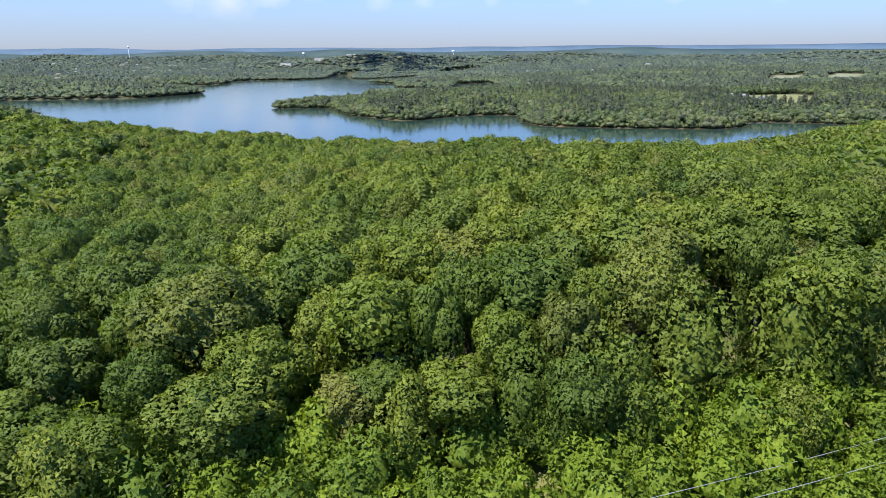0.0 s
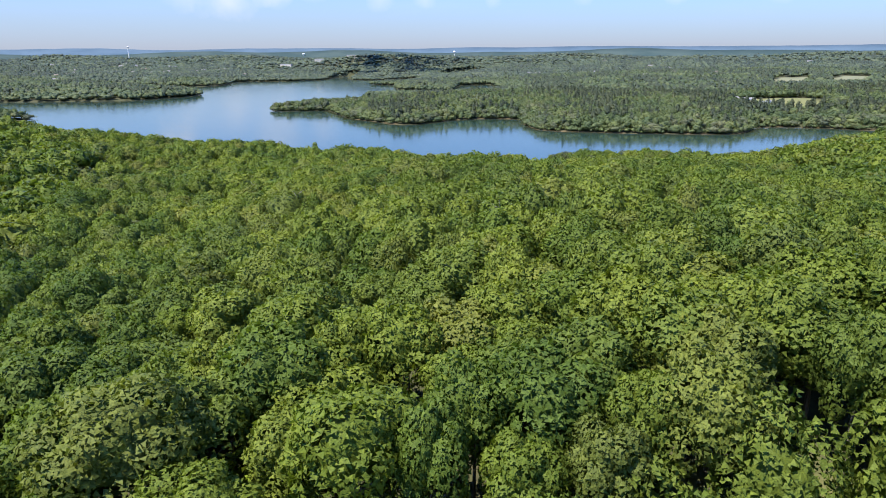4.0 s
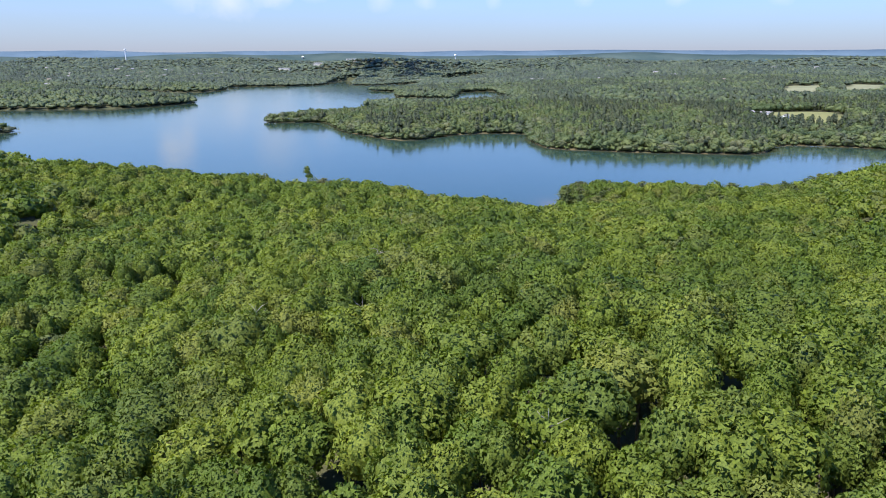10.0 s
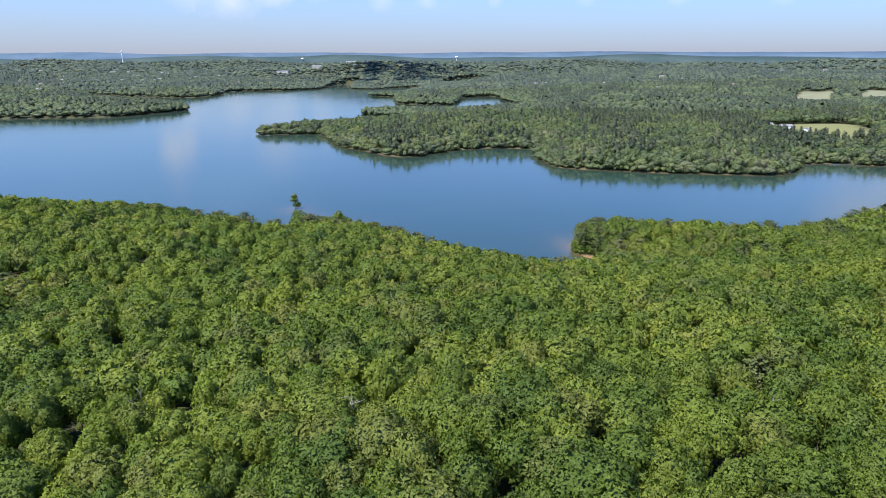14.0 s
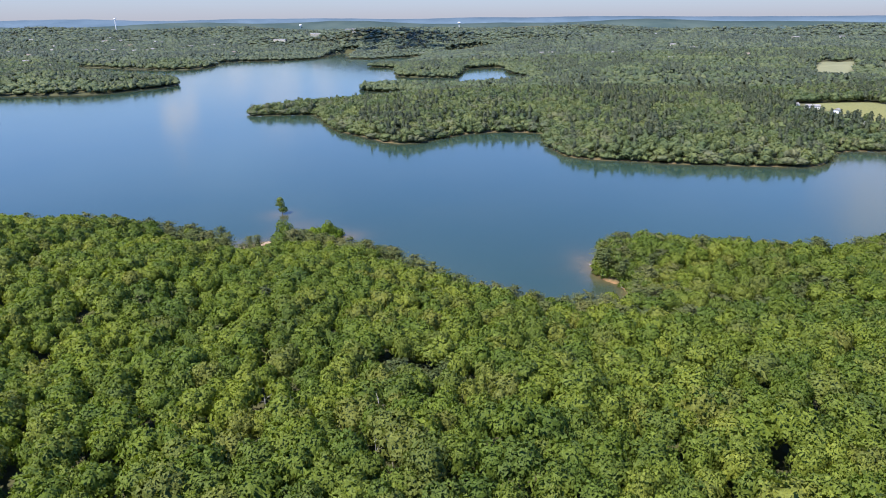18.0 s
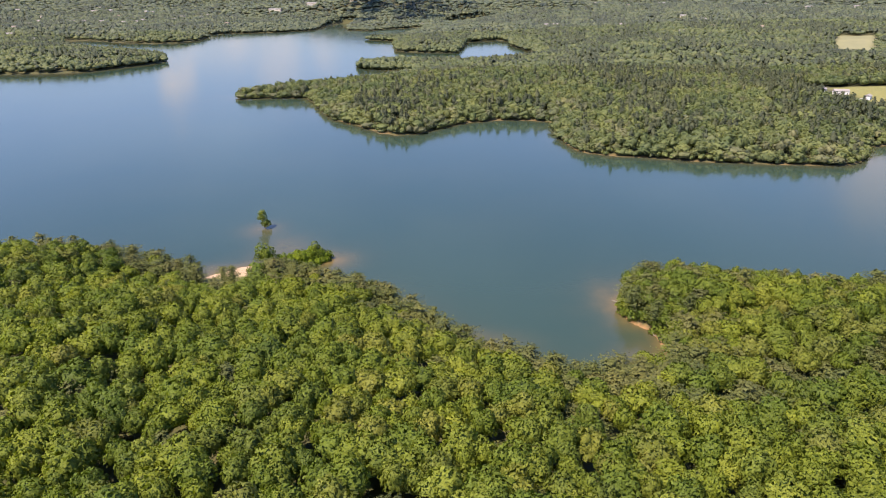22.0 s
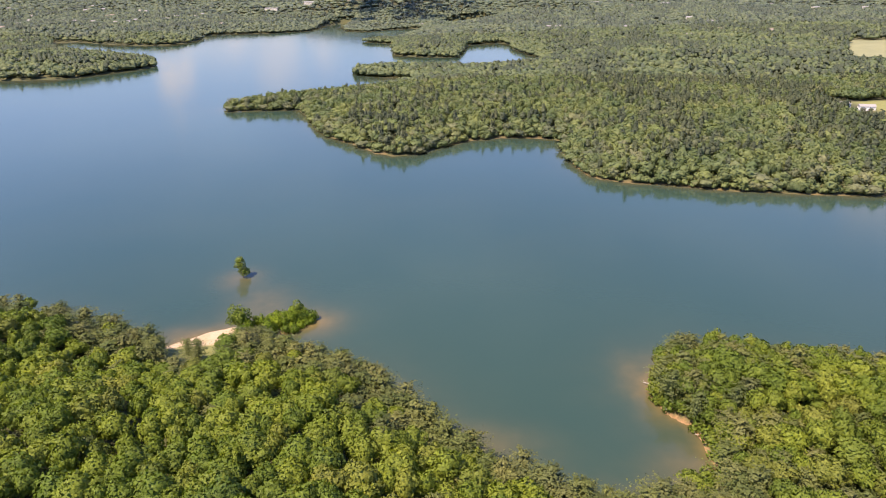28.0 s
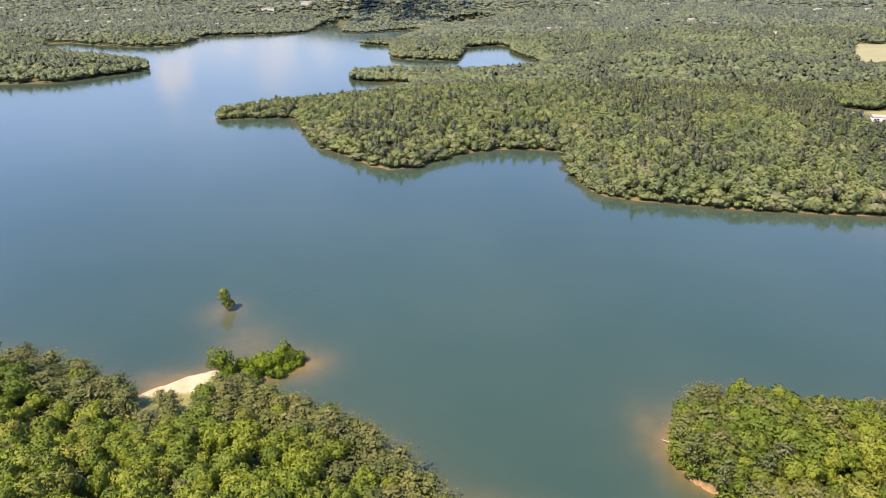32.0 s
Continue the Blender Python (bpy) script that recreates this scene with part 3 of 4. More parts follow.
def wood(name, kinds, mats, x, y, scale, tall, rng, label, pick=None, tone=None):
    """Many trees as one stuff object. kinds: (foliage, trunk) shapes, shared out at random unless pick says."""
    z = ground(x, y)
    pick = rng.integers(0, len(kinds), len(x)) if pick is None else pick
    turn = rng.uniform(0, 6.28, len(x))
    tone = rng.uniform(0, 1, len(x)) if tone is None else tone
    vs, fs, sl, tn, ns, at = [], [], [], [], [], 0
    for k, (crown, trunk) in enumerate(kinds):
        sel = np.where(pick == k)[0]
        v, f, n = merge(crown, trunk) if trunk is not None else crown
        slot = np.zeros(len(f), int)
        slot[len(crown[1]):] = 1
        cs, sn = np.cos(turn[sel])[:, None], np.sin(turn[sel])[:, None]
        c, s, h = cs * scale[sel, None], sn * scale[sel, None], tall[sel, None]
        out = np.empty((len(sel), len(v), 3), np.float32)
        out[..., 0] = x[sel, None] + c * v[None, :, 0] - s * v[None, :, 1]
        out[..., 1] = y[sel, None] + s * v[None, :, 0] + c * v[None, :, 1]
        out[..., 2] = z[sel, None] + h * v[None, :, 2]
        nrm = np.empty_like(out)
        nrm[..., 0] = (cs * n[None, :, 0] - sn * n[None, :, 1]) / scale[sel, None]
        nrm[..., 1] = (sn * n[None, :, 0] + cs * n[None, :, 1]) / scale[sel, None]
        nrm[..., 2] = n[None, :, 2] / h
        vs.append(out.reshape(-1, 3))
        ns.append(unit(nrm.reshape(-1, 3)))
        fs.append((at + np.arange(len(sel))[:, None, None] * len(v) + f[None]).reshape(-1, 3))
        sl.append(np.tile(slot, len(sel)))
        tn.append(np.repeat(tone[sel], len(v)))
        at += len(sel) * len(v)
    me = fill(bpy.data.meshes.new(name), np.concatenate(vs), np.concatenate(fs), np.concatenate(ns), np.concatenate(sl), np.concatenate(tn))
    for m in mats:
        me.materials.append(m)
    return tagged(new(name, me), label, "forest", kind="stuff")


def part(name, shape, mat, parent, label=""):
    ob = new(name, fill(bpy.data.meshes.new(name), *shape))
    ob.data.materials.append(mat)
    ob.parent = parent
    return tagged(ob, label)


def tree(kind, seed, label, category, crown, foliage, trunk_points, limbs, bark=None):
    """A tree as a thing: trunk, limbs and crown under an Empty at its foot."""
    rng = np.random.default_rng(seed)
    root = tagged(new(kind), label, category)
    base = [np.array(p, float) for p in trunk_points]
    top = base[-1][2]
    part("trunk", bent(base, np.linspace(0.30, 0.09, len(base)), 7), bark or BARK, root)
    for k in range(limbs):
        a, h = rng.uniform(0, 6.28), top * rng.uniform(0.45, 0.85)
        foot = np.array([0, 0, h])
        tip = foot + (2.3 * np.cos(a), 2.3 * np.sin(a), 1.8)
        part("limb", bent([foot, (foot + tip) / 2 + (0, 0, 0.25), tip], [0.11, 0.08, 0.04], 5), bark or BARK, root)
    part("crown", crown, foliage, root)
    return root


# ---- where the trees stand ----
def scatter(x0, x1, y0, y1, gap, rng, jitter=0.55):
    gx, gy = np.meshgrid(np.arange(x0, x1, gap), np.arange(y0, y1, gap * 0.88))
    gx[1::2] += gap / 2
    gx, gy = gx.ravel() + rng.uniform(-jitter, jitter, gx.size) * gap, gy.ravel() + rng.uniform(-jitter, jitter, gy.size) * gap
    return gx, gy


def clear_of(x, y):
    """Land that carries trees: off the water, the glade and beach, the lawns and the hay field."""
    ok = (shore(x, y) > np.where(y > 700, 0.6, 1.8)) & (np.hypot((x - 455) / 30, (y - 1070) / 85) > 1)
    for poly in (GLADE, HOUSE_LAWN, HAY_FIELD, BACK_FIELD):
        ok &= ~inside(poly, x, y)
    spit = (x > -104) & (x < -66) & (y > 568) & (y < 612)
    return ok & ~spit


def lowered(x, y):
    """Young or stunted growth in front of the glade, the lawn, the hay field and the inlet."""
    return 1 - 0.55 * hump(x, y, -230, 2450, 330, 300) - 0.42 * hump(x, y, -110, 532, 22, 22) - 0.3 * hump(x, y, 480, 900, 60, 30) - 0.6 * hump(x, y, 90, 1700, 130, 110) - 0.5 * hump(x, y, 760, 1520, 130, 90) - 0.4 * hump(x, y, 940, 1620, 60, 60)


rng = np.random.default_rng(7)
hx, hy = scatter(-420, 420, -30, 640, 7.9, rng, 0.40)
keep = clear_of(hx, hy) & (np.abs(hx) < 0.70 * hy + 45)
keep &= ~((hy > 4) & (hy < np.where(hx > 25, 65, 58 - 0.35 * np.clip(-hx - 8, 0, 30))))
hx, hy = hx[keep], hy[keep]
core = ((np.abs(hx) < 0.36 * hy + 42) & (hy < 400)) | ((hy >= 400) & (np.abs(hx) < 235))
keep = core | (rng.uniform(size=len(hx)) < 0.72)
hx, hy, core = hx[keep], hy[keep], core[keep]
hd = shore(hx, hy)
by_shore = np.exp(-np.maximum(hd - 15, 0) / 10) * np.where(hx < 70, 1.0, 0.55) + 0.06
by_shore += 0.45 * hump(hx, hy, 120, 445, 70, 28) + 0.3 * hump(hx, hy, 160, 515, 110, 35) + 0.25 * hump(hx, hy, 60, 425, 40, 30)
is_pine = rng.uniform(size=len(hx)) < np.where(hy > 380, 0.85 * by_shore, 0.015) + 0.4 * hump(hx, hy, -8, 360, 26, 16)
stretch = (hy < 128) & (np.abs(hx) < 62) & (hy > 40)

NEAR_CROWNS = [broadleaf_crown(20 + k, 4300, 0.27, 2, 4.6, 12 + k % 5, 8.0, -0.7, toss=0.65, form=0.66, core=0.58, plump=0.40) for k in range(6)]
MID = [(broadleaf_crown(40 + k, 1500, 0.34, 2, 4.8, 10 + k % 6, 6.0, -0.3, form=0.76), TRUNK) for k in range(10)]
SLOPE = [(broadleaf_crown(50 + k, 640, 0.50, 2, 4.8, 10 + k % 5, form=0.8), None) for k in range(10)]
OUTER = [(broadleaf_crown(60 + k, 150, 1.0, 2, 5.2, 10), None) for k in range(8)]
PINES = [(pine_crown(80 + k, 10, 10, 12, 0.38), PINE_TRUNK) for k in range(6)]

# nearest trees, one by one
originals = []
for k, crown in enumerate(NEAR_CROWNS):
    lean = 0.4 * (k % 3 - 1)
    originals.append(tree("broadleaf_tree", k, "tall broadleaf tree in full summer leaf on the wooded hill", "tree", crown, BROADLEAF,
                          [(0, 0, -0.6), (0.1 * lean, 0, 4), (lean, 0.2, 8), (lean, 0.3, 11.5)], 3))
    originals[-1]["group"] = "trees on the near slope"
sel = np.where(stretch & ~is_pine)[0][:300]
for n, i in enumerate(sel):
    s, h = rng.uniform(0.75, 1.3), rng.uniform(0.85, 1.14) * (0.78 if hy[i] < 66 else 1)
    m = Matrix.Translation((hx[i], hy[i], float(ground(hx[i:i + 1], hy[i:i + 1])[0]))) @ Matrix.Rotation(rng.uniform(0, 6.28), 4, "Z") @ Matrix.Diagonal((s, s, h, 1))
    if n < len(originals):
        originals[n].matrix_basis = m
    else:
        src = originals[n % len(originals)]
        was = src.scale.copy()
        src.scale = (1, 1, 1)
        copy_thing(src, m)
        src.scale = was
one = np.zeros(len(hx), bool)
one[sel] = True

broad = ~is_pine & ~one
close = hy < 265
for name, pick, kinds, label in (("hillside_forest", broad & core & close, MID, "dense summer broadleaf forest on the slope above the lake"),
                                 ("lower_hillside_forest", broad & core & ~close, SLOPE, "dense broadleaf forest running down to the lake"),
                                 ("outer_hillside_forest", broad & ~core, OUTER, "broadleaf forest on the flanks of the hill")):
    n = pick.sum()
    s = (0.68 + 0.56 * rng.uniform(size=n) ** 1.4) * (1.1 if kinds is OUTER else 1)
    edge = np.clip(0.62 + hd[pick] / 80, 0.62, 1)
    s *= edge ** 0.5
    edge = edge * lowered(hx[pick], hy[pick])
    wood(name, kinds, (BROADLEAF, BARK), hx[pick], hy[pick], s, edge * (0.84 + 0.2 * s) * rng.uniform(0.92, 1.08, n), rng, label)
n = is_pine.sum()
wood("shore_pines", PINES, (PINE, BARK), hx[is_pine], hy[is_pine], rng.uniform(1.0, 1.4, n), rng.uniform(0.6, 0.88, n) * (0.6 + 0.4 * lowered(hx[is_pine], hy[is_pine])), rng, "grey-green white pines along the lake shore")

# smaller crowns packed between on the wooded headland
ux, uy = scatter(76, 300, 476, 575, 5.2, rng)
keep = clear_of(ux, uy)
ux, uy = ux[keep], uy[keep]
n = len(ux)
THICKET = [(broadleaf_crown(140 + k, 240, 0.62, 2, 4.8, 9 + k % 4, form=0.74), None) for k in range(6)]
wood("headland_thicket", THICKET, (BROADLEAF, BARK), ux, uy, rng.uniform(0.42, 0.72, n), rng.uniform(0.5, 0.85, n), rng, "dense mixed thicket of small trees on the headland")

# the forest goes on to either side and behind
sx, sy = scatter(-520, 520, -190, 640, 12.5, rng)
keep = clear_of(sx, sy) & (np.abs(sx) > 0.70 * np.maximum(sy, 0) + 49) & ~((np.abs(sx) < 75) & (sy > -20))
keep |= clear_of(sx, sy) & (sy < -36)
sx, sy = sx[keep], sy[keep]
n = len(sx)
SIDE = [(broadleaf_crown(90 + k, 9, 1.5, 1, 6.5, 10), None) for k in range(5)]
wood("surrounding_forest", SIDE, (BROADLEAF, BARK), sx, sy, rng.uniform(1.0, 1.5, n), rng.uniform(0.85, 1.15, n), rng, "broadleaf forest that goes on beyond the hill")

# across the lake
fx, fy = scatter(-760, 860, 780, 1290, 8.6, rng)
keep = clear_of(fx, fy) & (np.abs(fx) < 0.75 * fy + 40)
fx, fy = fx[keep], fy[keep]
def stands(x, y, pines):
    """Pines and broadleaf grow in stands: the kind of each tree (0 to 5 broad, 6 to 11 pine) and its tone."""
    n = len(x)
    share = pines + 0.38 * swell(x, y, 170, 51) + 0.25 * swell(x, y, 420, 52) - 0.65 * np.exp(-np.maximum(shore(x, y), 0) / 18) - 0.9 * hump(x, y, -225, 1190, 160, 90)
    pine = rng.uniform(size=n) < np.clip(share, 0.04, 0.92)
    stand_tone = 0.5 + 0.35 * swell(x, y, 90, 53) + 0.32 * rng.normal(size=n)
    stand_tone = np.clip(stand_tone + 0.3 * np.exp(-np.maximum(shore(x, y), 0) / 14), 0, 1)
    return rng.integers(0, 6, n) + 6 * pine, np.where(pine, 0.38 * stand_tone, 0.5 + 0.5 * stand_tone), pine


FAR = [(far_crown(100 + k, 100, 0.85, (1.0, 1.25, 0.8)[k % 3], (0.86, 0.78, 0.96)[k % 3]), None) for k in range(6)]
FAR += [(spire_crown(110 + k, 90, 0.8, (0.9, 1.15, 0.75)[k % 3], (0.95, 0.88, 1.08)[k % 3]), None) for k in range(6)]
n = len(fx)
kind, shade, pine = stands(fx, fy, 0.27)
size = np.where(pine, rng.uniform(1.0, 1.45, n), 0.95 + 0.9 * rng.uniform(size=n) ** 1.5)
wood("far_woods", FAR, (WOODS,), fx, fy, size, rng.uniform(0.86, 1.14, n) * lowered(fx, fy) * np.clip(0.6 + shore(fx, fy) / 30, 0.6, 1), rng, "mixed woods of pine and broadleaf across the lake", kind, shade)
DISTANT = [(far_crown(120 + k, 18, 1.1, (1.0, 1.25, 0.8)[k % 3], (0.88, 0.78, 0.98)[k % 3]), None) for k in range(6)]
DISTANT += [(spire_crown(130 + k, 18, 1.1, (1.0, 1.2, 0.85)[k % 3], (0.9, 0.84, 1.0)[k % 3]), None) for k in range(6)]
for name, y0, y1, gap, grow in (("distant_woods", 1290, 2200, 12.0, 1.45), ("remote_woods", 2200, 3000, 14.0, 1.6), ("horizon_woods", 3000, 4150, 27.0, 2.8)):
    dx, dy = scatter(-0.72 * y1, 0.72 * y1, y0, y1, gap, rng)
    keep = clear_of(dx, dy) & (np.abs(dx) < 0.68 * dy + 40) & (np.hypot(dx, dy - 150) < 4250)
    dx, dy = dx[keep], dy[keep]
    bx, by = scatter(-0.3 * y1, 0.12 * y1, y0, y1, 8.5, rng)
    bank = shore(bx, by)
    keep = (bank > 0.5) & (bank < 32) & (y1 < 3100)
    dx, dy = np.concatenate([dx, bx[keep]]), np.concatenate([dy, by[keep]])
    n = len(dx)
    grow = np.where(np.arange(n) < n - keep.sum(), grow, 1.15)
    kind, shade, pine = stands(dx, dy, 0.3)
    wood(name, DISTANT, (MIDDLE_HAZED_WOODS if y0 < 2000 else HAZY_WOODS,), dx, dy, grow * rng.uniform(0.95, 1.4, n), lowered(dx, dy) * rng.uniform(0.86, 1.1, n), rng, "unbroken distant woodland on low hills", kind, shade)


# ---- ridges at the end of sight, haze painted in as blue ----
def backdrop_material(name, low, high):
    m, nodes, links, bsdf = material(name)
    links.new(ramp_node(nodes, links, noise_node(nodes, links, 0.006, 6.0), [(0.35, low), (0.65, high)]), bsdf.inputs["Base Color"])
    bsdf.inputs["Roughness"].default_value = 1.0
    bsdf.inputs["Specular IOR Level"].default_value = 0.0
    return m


# the farther ridge carries more haze in its colour: paler and bluer
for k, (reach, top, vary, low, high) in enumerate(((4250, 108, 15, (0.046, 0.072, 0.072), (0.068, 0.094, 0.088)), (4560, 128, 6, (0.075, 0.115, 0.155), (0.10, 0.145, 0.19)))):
    ang = np.linspace(-1.2, 1.2, 181)
    bx, by = reach * np.sin(ang), 150 + reach * np.cos(ang)
    crest = top + vary * swell(bx, by, 1300 - 300 * k, 31 + k) + 1.2 * swell(bx, by, 90, 41 + k)
    rows = [np.stack([bx * s, 150 + (by - 150) * s, crest * h], -1) for s, h in ((0.93, 0.0), (0.97, 0.75), (1.0, 1.0), (1.02, 0.0))]
    v = np.concatenate(rows)
    n = len(ang)
    f = []
    for r in range(3):
        for c in range(n - 1):
            a = r * n + c
            f += [(a, a + 1, a + n + 1), (a, a + n + 1, a + n)]
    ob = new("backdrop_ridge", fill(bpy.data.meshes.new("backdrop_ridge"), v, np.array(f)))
    ob.data.materials.append(backdrop_material("ridge_with_painted_haze", low, high))
    tagged(ob, "far wooded ridge on the horizon, haze painted in as blue-green", "backdrop", kind="structure")


# ---- young growth at the foot of the first trees ----
def shrub_crown(seed, leaves, size, high, wide, hull_sub=2):
    """Foliage down to the ground, for saplings and shrubs."""
    return lobed_crown(seed, 0.42 * high, 1.05 * wide, 0.58 * high, 0.42 * high, 12, leaves, size, hull_sub, -0.75, 0.7, 0.62, 0.62)


LIME = [(0.0, (0.130, 0.190, 0.022)), (0.35, (0.165, 0.228, 0.026)), (0.7, (0.095, 0.148, 0.025)), (1.0, (0.130, 0.190, 0.022))]
YOUNG_LEAF = leaf_material("young_sprays", LIME, 0.35, 3.2, 0.5, 0.45)


def stand(originals, spots, rng, low, high, group):
    """Sets out copies of a few originals, each on the ground with its own turn and size."""
    for n, (x, y, s) in enumerate(spots):
        z = float(ground(np.array([x]), np.array([y]))[0])
        h = s * rng.uniform(low, high)
        m = Matrix.Translation((x, y, z)) @ Matrix.Rotation(rng.uniform(0, 6.28), 4, "Z") @ Matrix.Diagonal((s, s, h, 1))
        src = originals[n % len(originals)]
        src["group"] = group
        if n < len(originals):
            src.matrix_basis = m
        else:
            was = src.scale.copy()
            src.scale = (1, 1, 1)
            copy_thing(src, m)
            src.scale = was


rng = np.random.default_rng(11)
young = [tree("young_tree", 200 + k, "bright green young broadleaf tree at the forest edge", "tree", shrub_crown(210 + k, 900, 0.32, 8.0, 3.2), YOUNG_LEAF,
              [(0, 0, -0.4), (0.1, 0, 2.5), (0.2, 0.1, 5.0)], 2) for k in range(4)]
yx, yy = scatter(-50, 68, 31, 74, 3.6, rng)
keep = yy < np.where(yx > 20, 66, np.where((yx < -12) & (yx > -42), 73, 63))
yx, yy = yx[keep], yy[keep]
stand(young, [(x, y, s * (0.75 if y < 29.4 + 0.3456 * (x + 44) else 1)) for x, y, s in zip(yx, yy, rng.uniform(0.6, 1.05, len(yx)))], rng, 0.75, 1.15, "young trees under the wires")
# taller round-headed trees in front of the forest wall
round_trees = [tree("round_headed_tree", 205 + k, "round-headed broadleaf tree in front of the tall forest", "tree", shrub_crown(220 + k, 3200, 0.29, 13.5, 4.1), BROADLEAF,
                    [(0, 0, -0.4), (0.1, 0, 4), (0.2, 0.1, 8.0)], 3) for k in range(3)]
stand(round_trees, [(8, 63, 0.85), (15, 67, 1.0), (17.5, 60, 0.9), (26, 66, 1.05), (36, 65, 1.1), (33, 58, 0.7), (45, 67, 1.0), (54, 64, 0.95), (-4, 60, 0.8), (-22, 58, 0.85), (-34, 52, 0.9)], rng, 0.85, 1.1, "round trees at the forest edge")

# ---- spit and shore plants ----
shrubs = [tree("shore_shrub", 230 + k, "bright green leafy shrub on the sandy spit", "shrub", shrub_crown(240 + k, 260, 0.40, 4.6, 2.6), YOUNG_LEAF,
               [(0, 0, -0.3), (0.1, 0, 1.5), (0.2, 0.1, 2.8)], 2) for k in range(3)]
spots = []
for k in range(64):
    t = k / 63
    spots.append((-95 + 24 * t + rng.normal() * 1.9, 568 + 24 * t + 3.5 * math.sin(3.1 * t) + rng.normal() * 1.9, rng.uniform(0.45, 1.0) * (1.25 if k % 9 == 4 else 1)))
for k in range(46):
    spots.append((-96.5 + rng.normal() * 2.6, 571 + rng.normal() * 4.0, rng.uniform(0.5, 1.0)))
for k in range(26):
    t = k / 25
    spots.append((-97 + 21 * t + rng.normal() * 1.2, 584 + 11 * t + rng.normal() * 1.4, rng.uniform(0.4, 0.9)))
stand(shrubs, spots, rng, 0.85, 1.5, "shrubs on the spit")
edge_trees = [tree("shore_tree", 250 + k, label, "tree", shrub_crown(260 + k, 700, 0.42, 9.5, 3.6), BROADLEAF,
                   [(0, 0, -0.3), (0.1, 0, 3), (0.3, 0.2, 6.0)], 3) for k, label in enumerate(("round grey-green tree at the head of the sandy beach", "leafy tree at the tip of the spit", "small leafy tree beside the beach"))]
for ob, x, y, s, h in zip(edge_trees, (-102.5, -77, -131), (582.5, 594, 558), (1.3, 1.0, 0.95), (1.25, 0.85, 0.8)):
    ob.matrix_basis = Matrix.Translation((x, y, float(ground(np.array([x]), np.array([y]))[0]))) @ Matrix.Diagonal((s, s, h, 1))
lone_crown = merge(*[(v * (1.05, 1.05, 0.86) + (dx, dy, dz), f, n) for (v, f, n), dx, dy, dz in
                     ((shrub_crown(271, 320, 0.45, 6.0, 3.2), 0.9, 0.2, 0.6), (shrub_crown(272, 280, 0.45, 6.0, 2.8), -0.9, 0.1, 4.6), (shrub_crown(273, 180, 0.4, 4.0, 2.2), -1.0, 0, 8.4))])
lone = tree("lone_tree", 270, "dark green leafy tree standing alone in the shallow lake", "tree", lone_crown, BROADLEAF, [(0, 0, -0.8), (-0.2, 0, 4), (-0.8, 0.1, 8), (-1.0, 0, 11.5)], 3)
lone.matrix_basis = Matrix.Translation((-118.4, 644.7, 0.1))

# low growth along the waterline
NEAR_BRUSH = [(shrub_crown(400 + k, 90, 0.6, 4.2, 2.4, 1), None) for k in range(5)]
FAR_BRUSH = [(far_crown(410 + k, 40, 0.8, 0.8, 0.42), None) for k in range(5)]
ex, ey = scatter(-300, 360, 455, 625, 2.7, rng)
ed = shore(ex, ey)
keep = (ed > np.where((ex > 60) & (ey < 530), -0.8, 0.3)) & (ed < 6) & ~inside(BEACH, ex, ey) & ~inside(GLADE, ex, ey) & ~((ex > -137) & (ex < -66) & (ey > 566))
ex, ey = ex[keep], ey[keep]
wood("shore_brush", NEAR_BRUSH, (BROADLEAF, BARK), ex, ey, rng.uniform(0.6, 1.2, len(ex)), rng.uniform(0.6, 1.3, len(ex)), rng, "leafy brush overhanging the waterline")
ex, ey = scatter(-340, 560, 780, 1300, 4.4, rng)
ed = shore(ex, ey)
keep = (ed > -0.5) & (ed < 7)
ex, ey = ex[keep], ey[keep]
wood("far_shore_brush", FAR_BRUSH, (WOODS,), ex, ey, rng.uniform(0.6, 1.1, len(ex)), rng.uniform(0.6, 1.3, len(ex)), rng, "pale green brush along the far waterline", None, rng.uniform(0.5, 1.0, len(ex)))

# pines that stand apart round the glade
PINE_SHAPES = [pine_crown(280 + k, 11, 11, 18, 0.32) for k in range(4)]
apart = [tree("white_pine", 290 + k, "grey-green white pine with open level boughs", "tree", crown, PINE, [(0, 0, -0.5), (0.05, 0, 6), (0, 0.1, 12), (0, 0, 16.5)], 3)
         for k, crown in enumerate(PINE_SHAPES)]
spots = [(-114, 549, 0.75), (-108.5, 546, 0.8), (-131, 553, 0.95), (-139, 556, 0.9), (-146, 561, 0.85), (-91, 554, 0.9), (-86, 560, 0.8), (-88, 549, 0.95), (-80, 553, 0.85),
         (-74, 548, 0.9), (-67, 544, 0.85), (-62, 547, 0.8), (-56, 541, 0.9), (-49, 538, 0.85), (-45, 533, 0.9), (-39, 531, 0.85), (-33, 526, 0.9), (-28, 520, 0.8),
         (-152, 566, 0.85), (-161, 572, 0.8), (-172, 576, 0.85), (-184, 581, 0.9), (-125, 545, 0.9), (-97, 541, 0.85), (14, 474, 0.7), (27, 467, 0.75), (38, 463, 0.8), (44, 461, 0.7),
         (88, 548, 0.75), (93, 545, 0.8), (98, 552, 0.7)]
stand(apart, [(x, y, 1.15 * s) for x, y, s in spots], rng, 0.66, 0.86, "white pines by the lake")


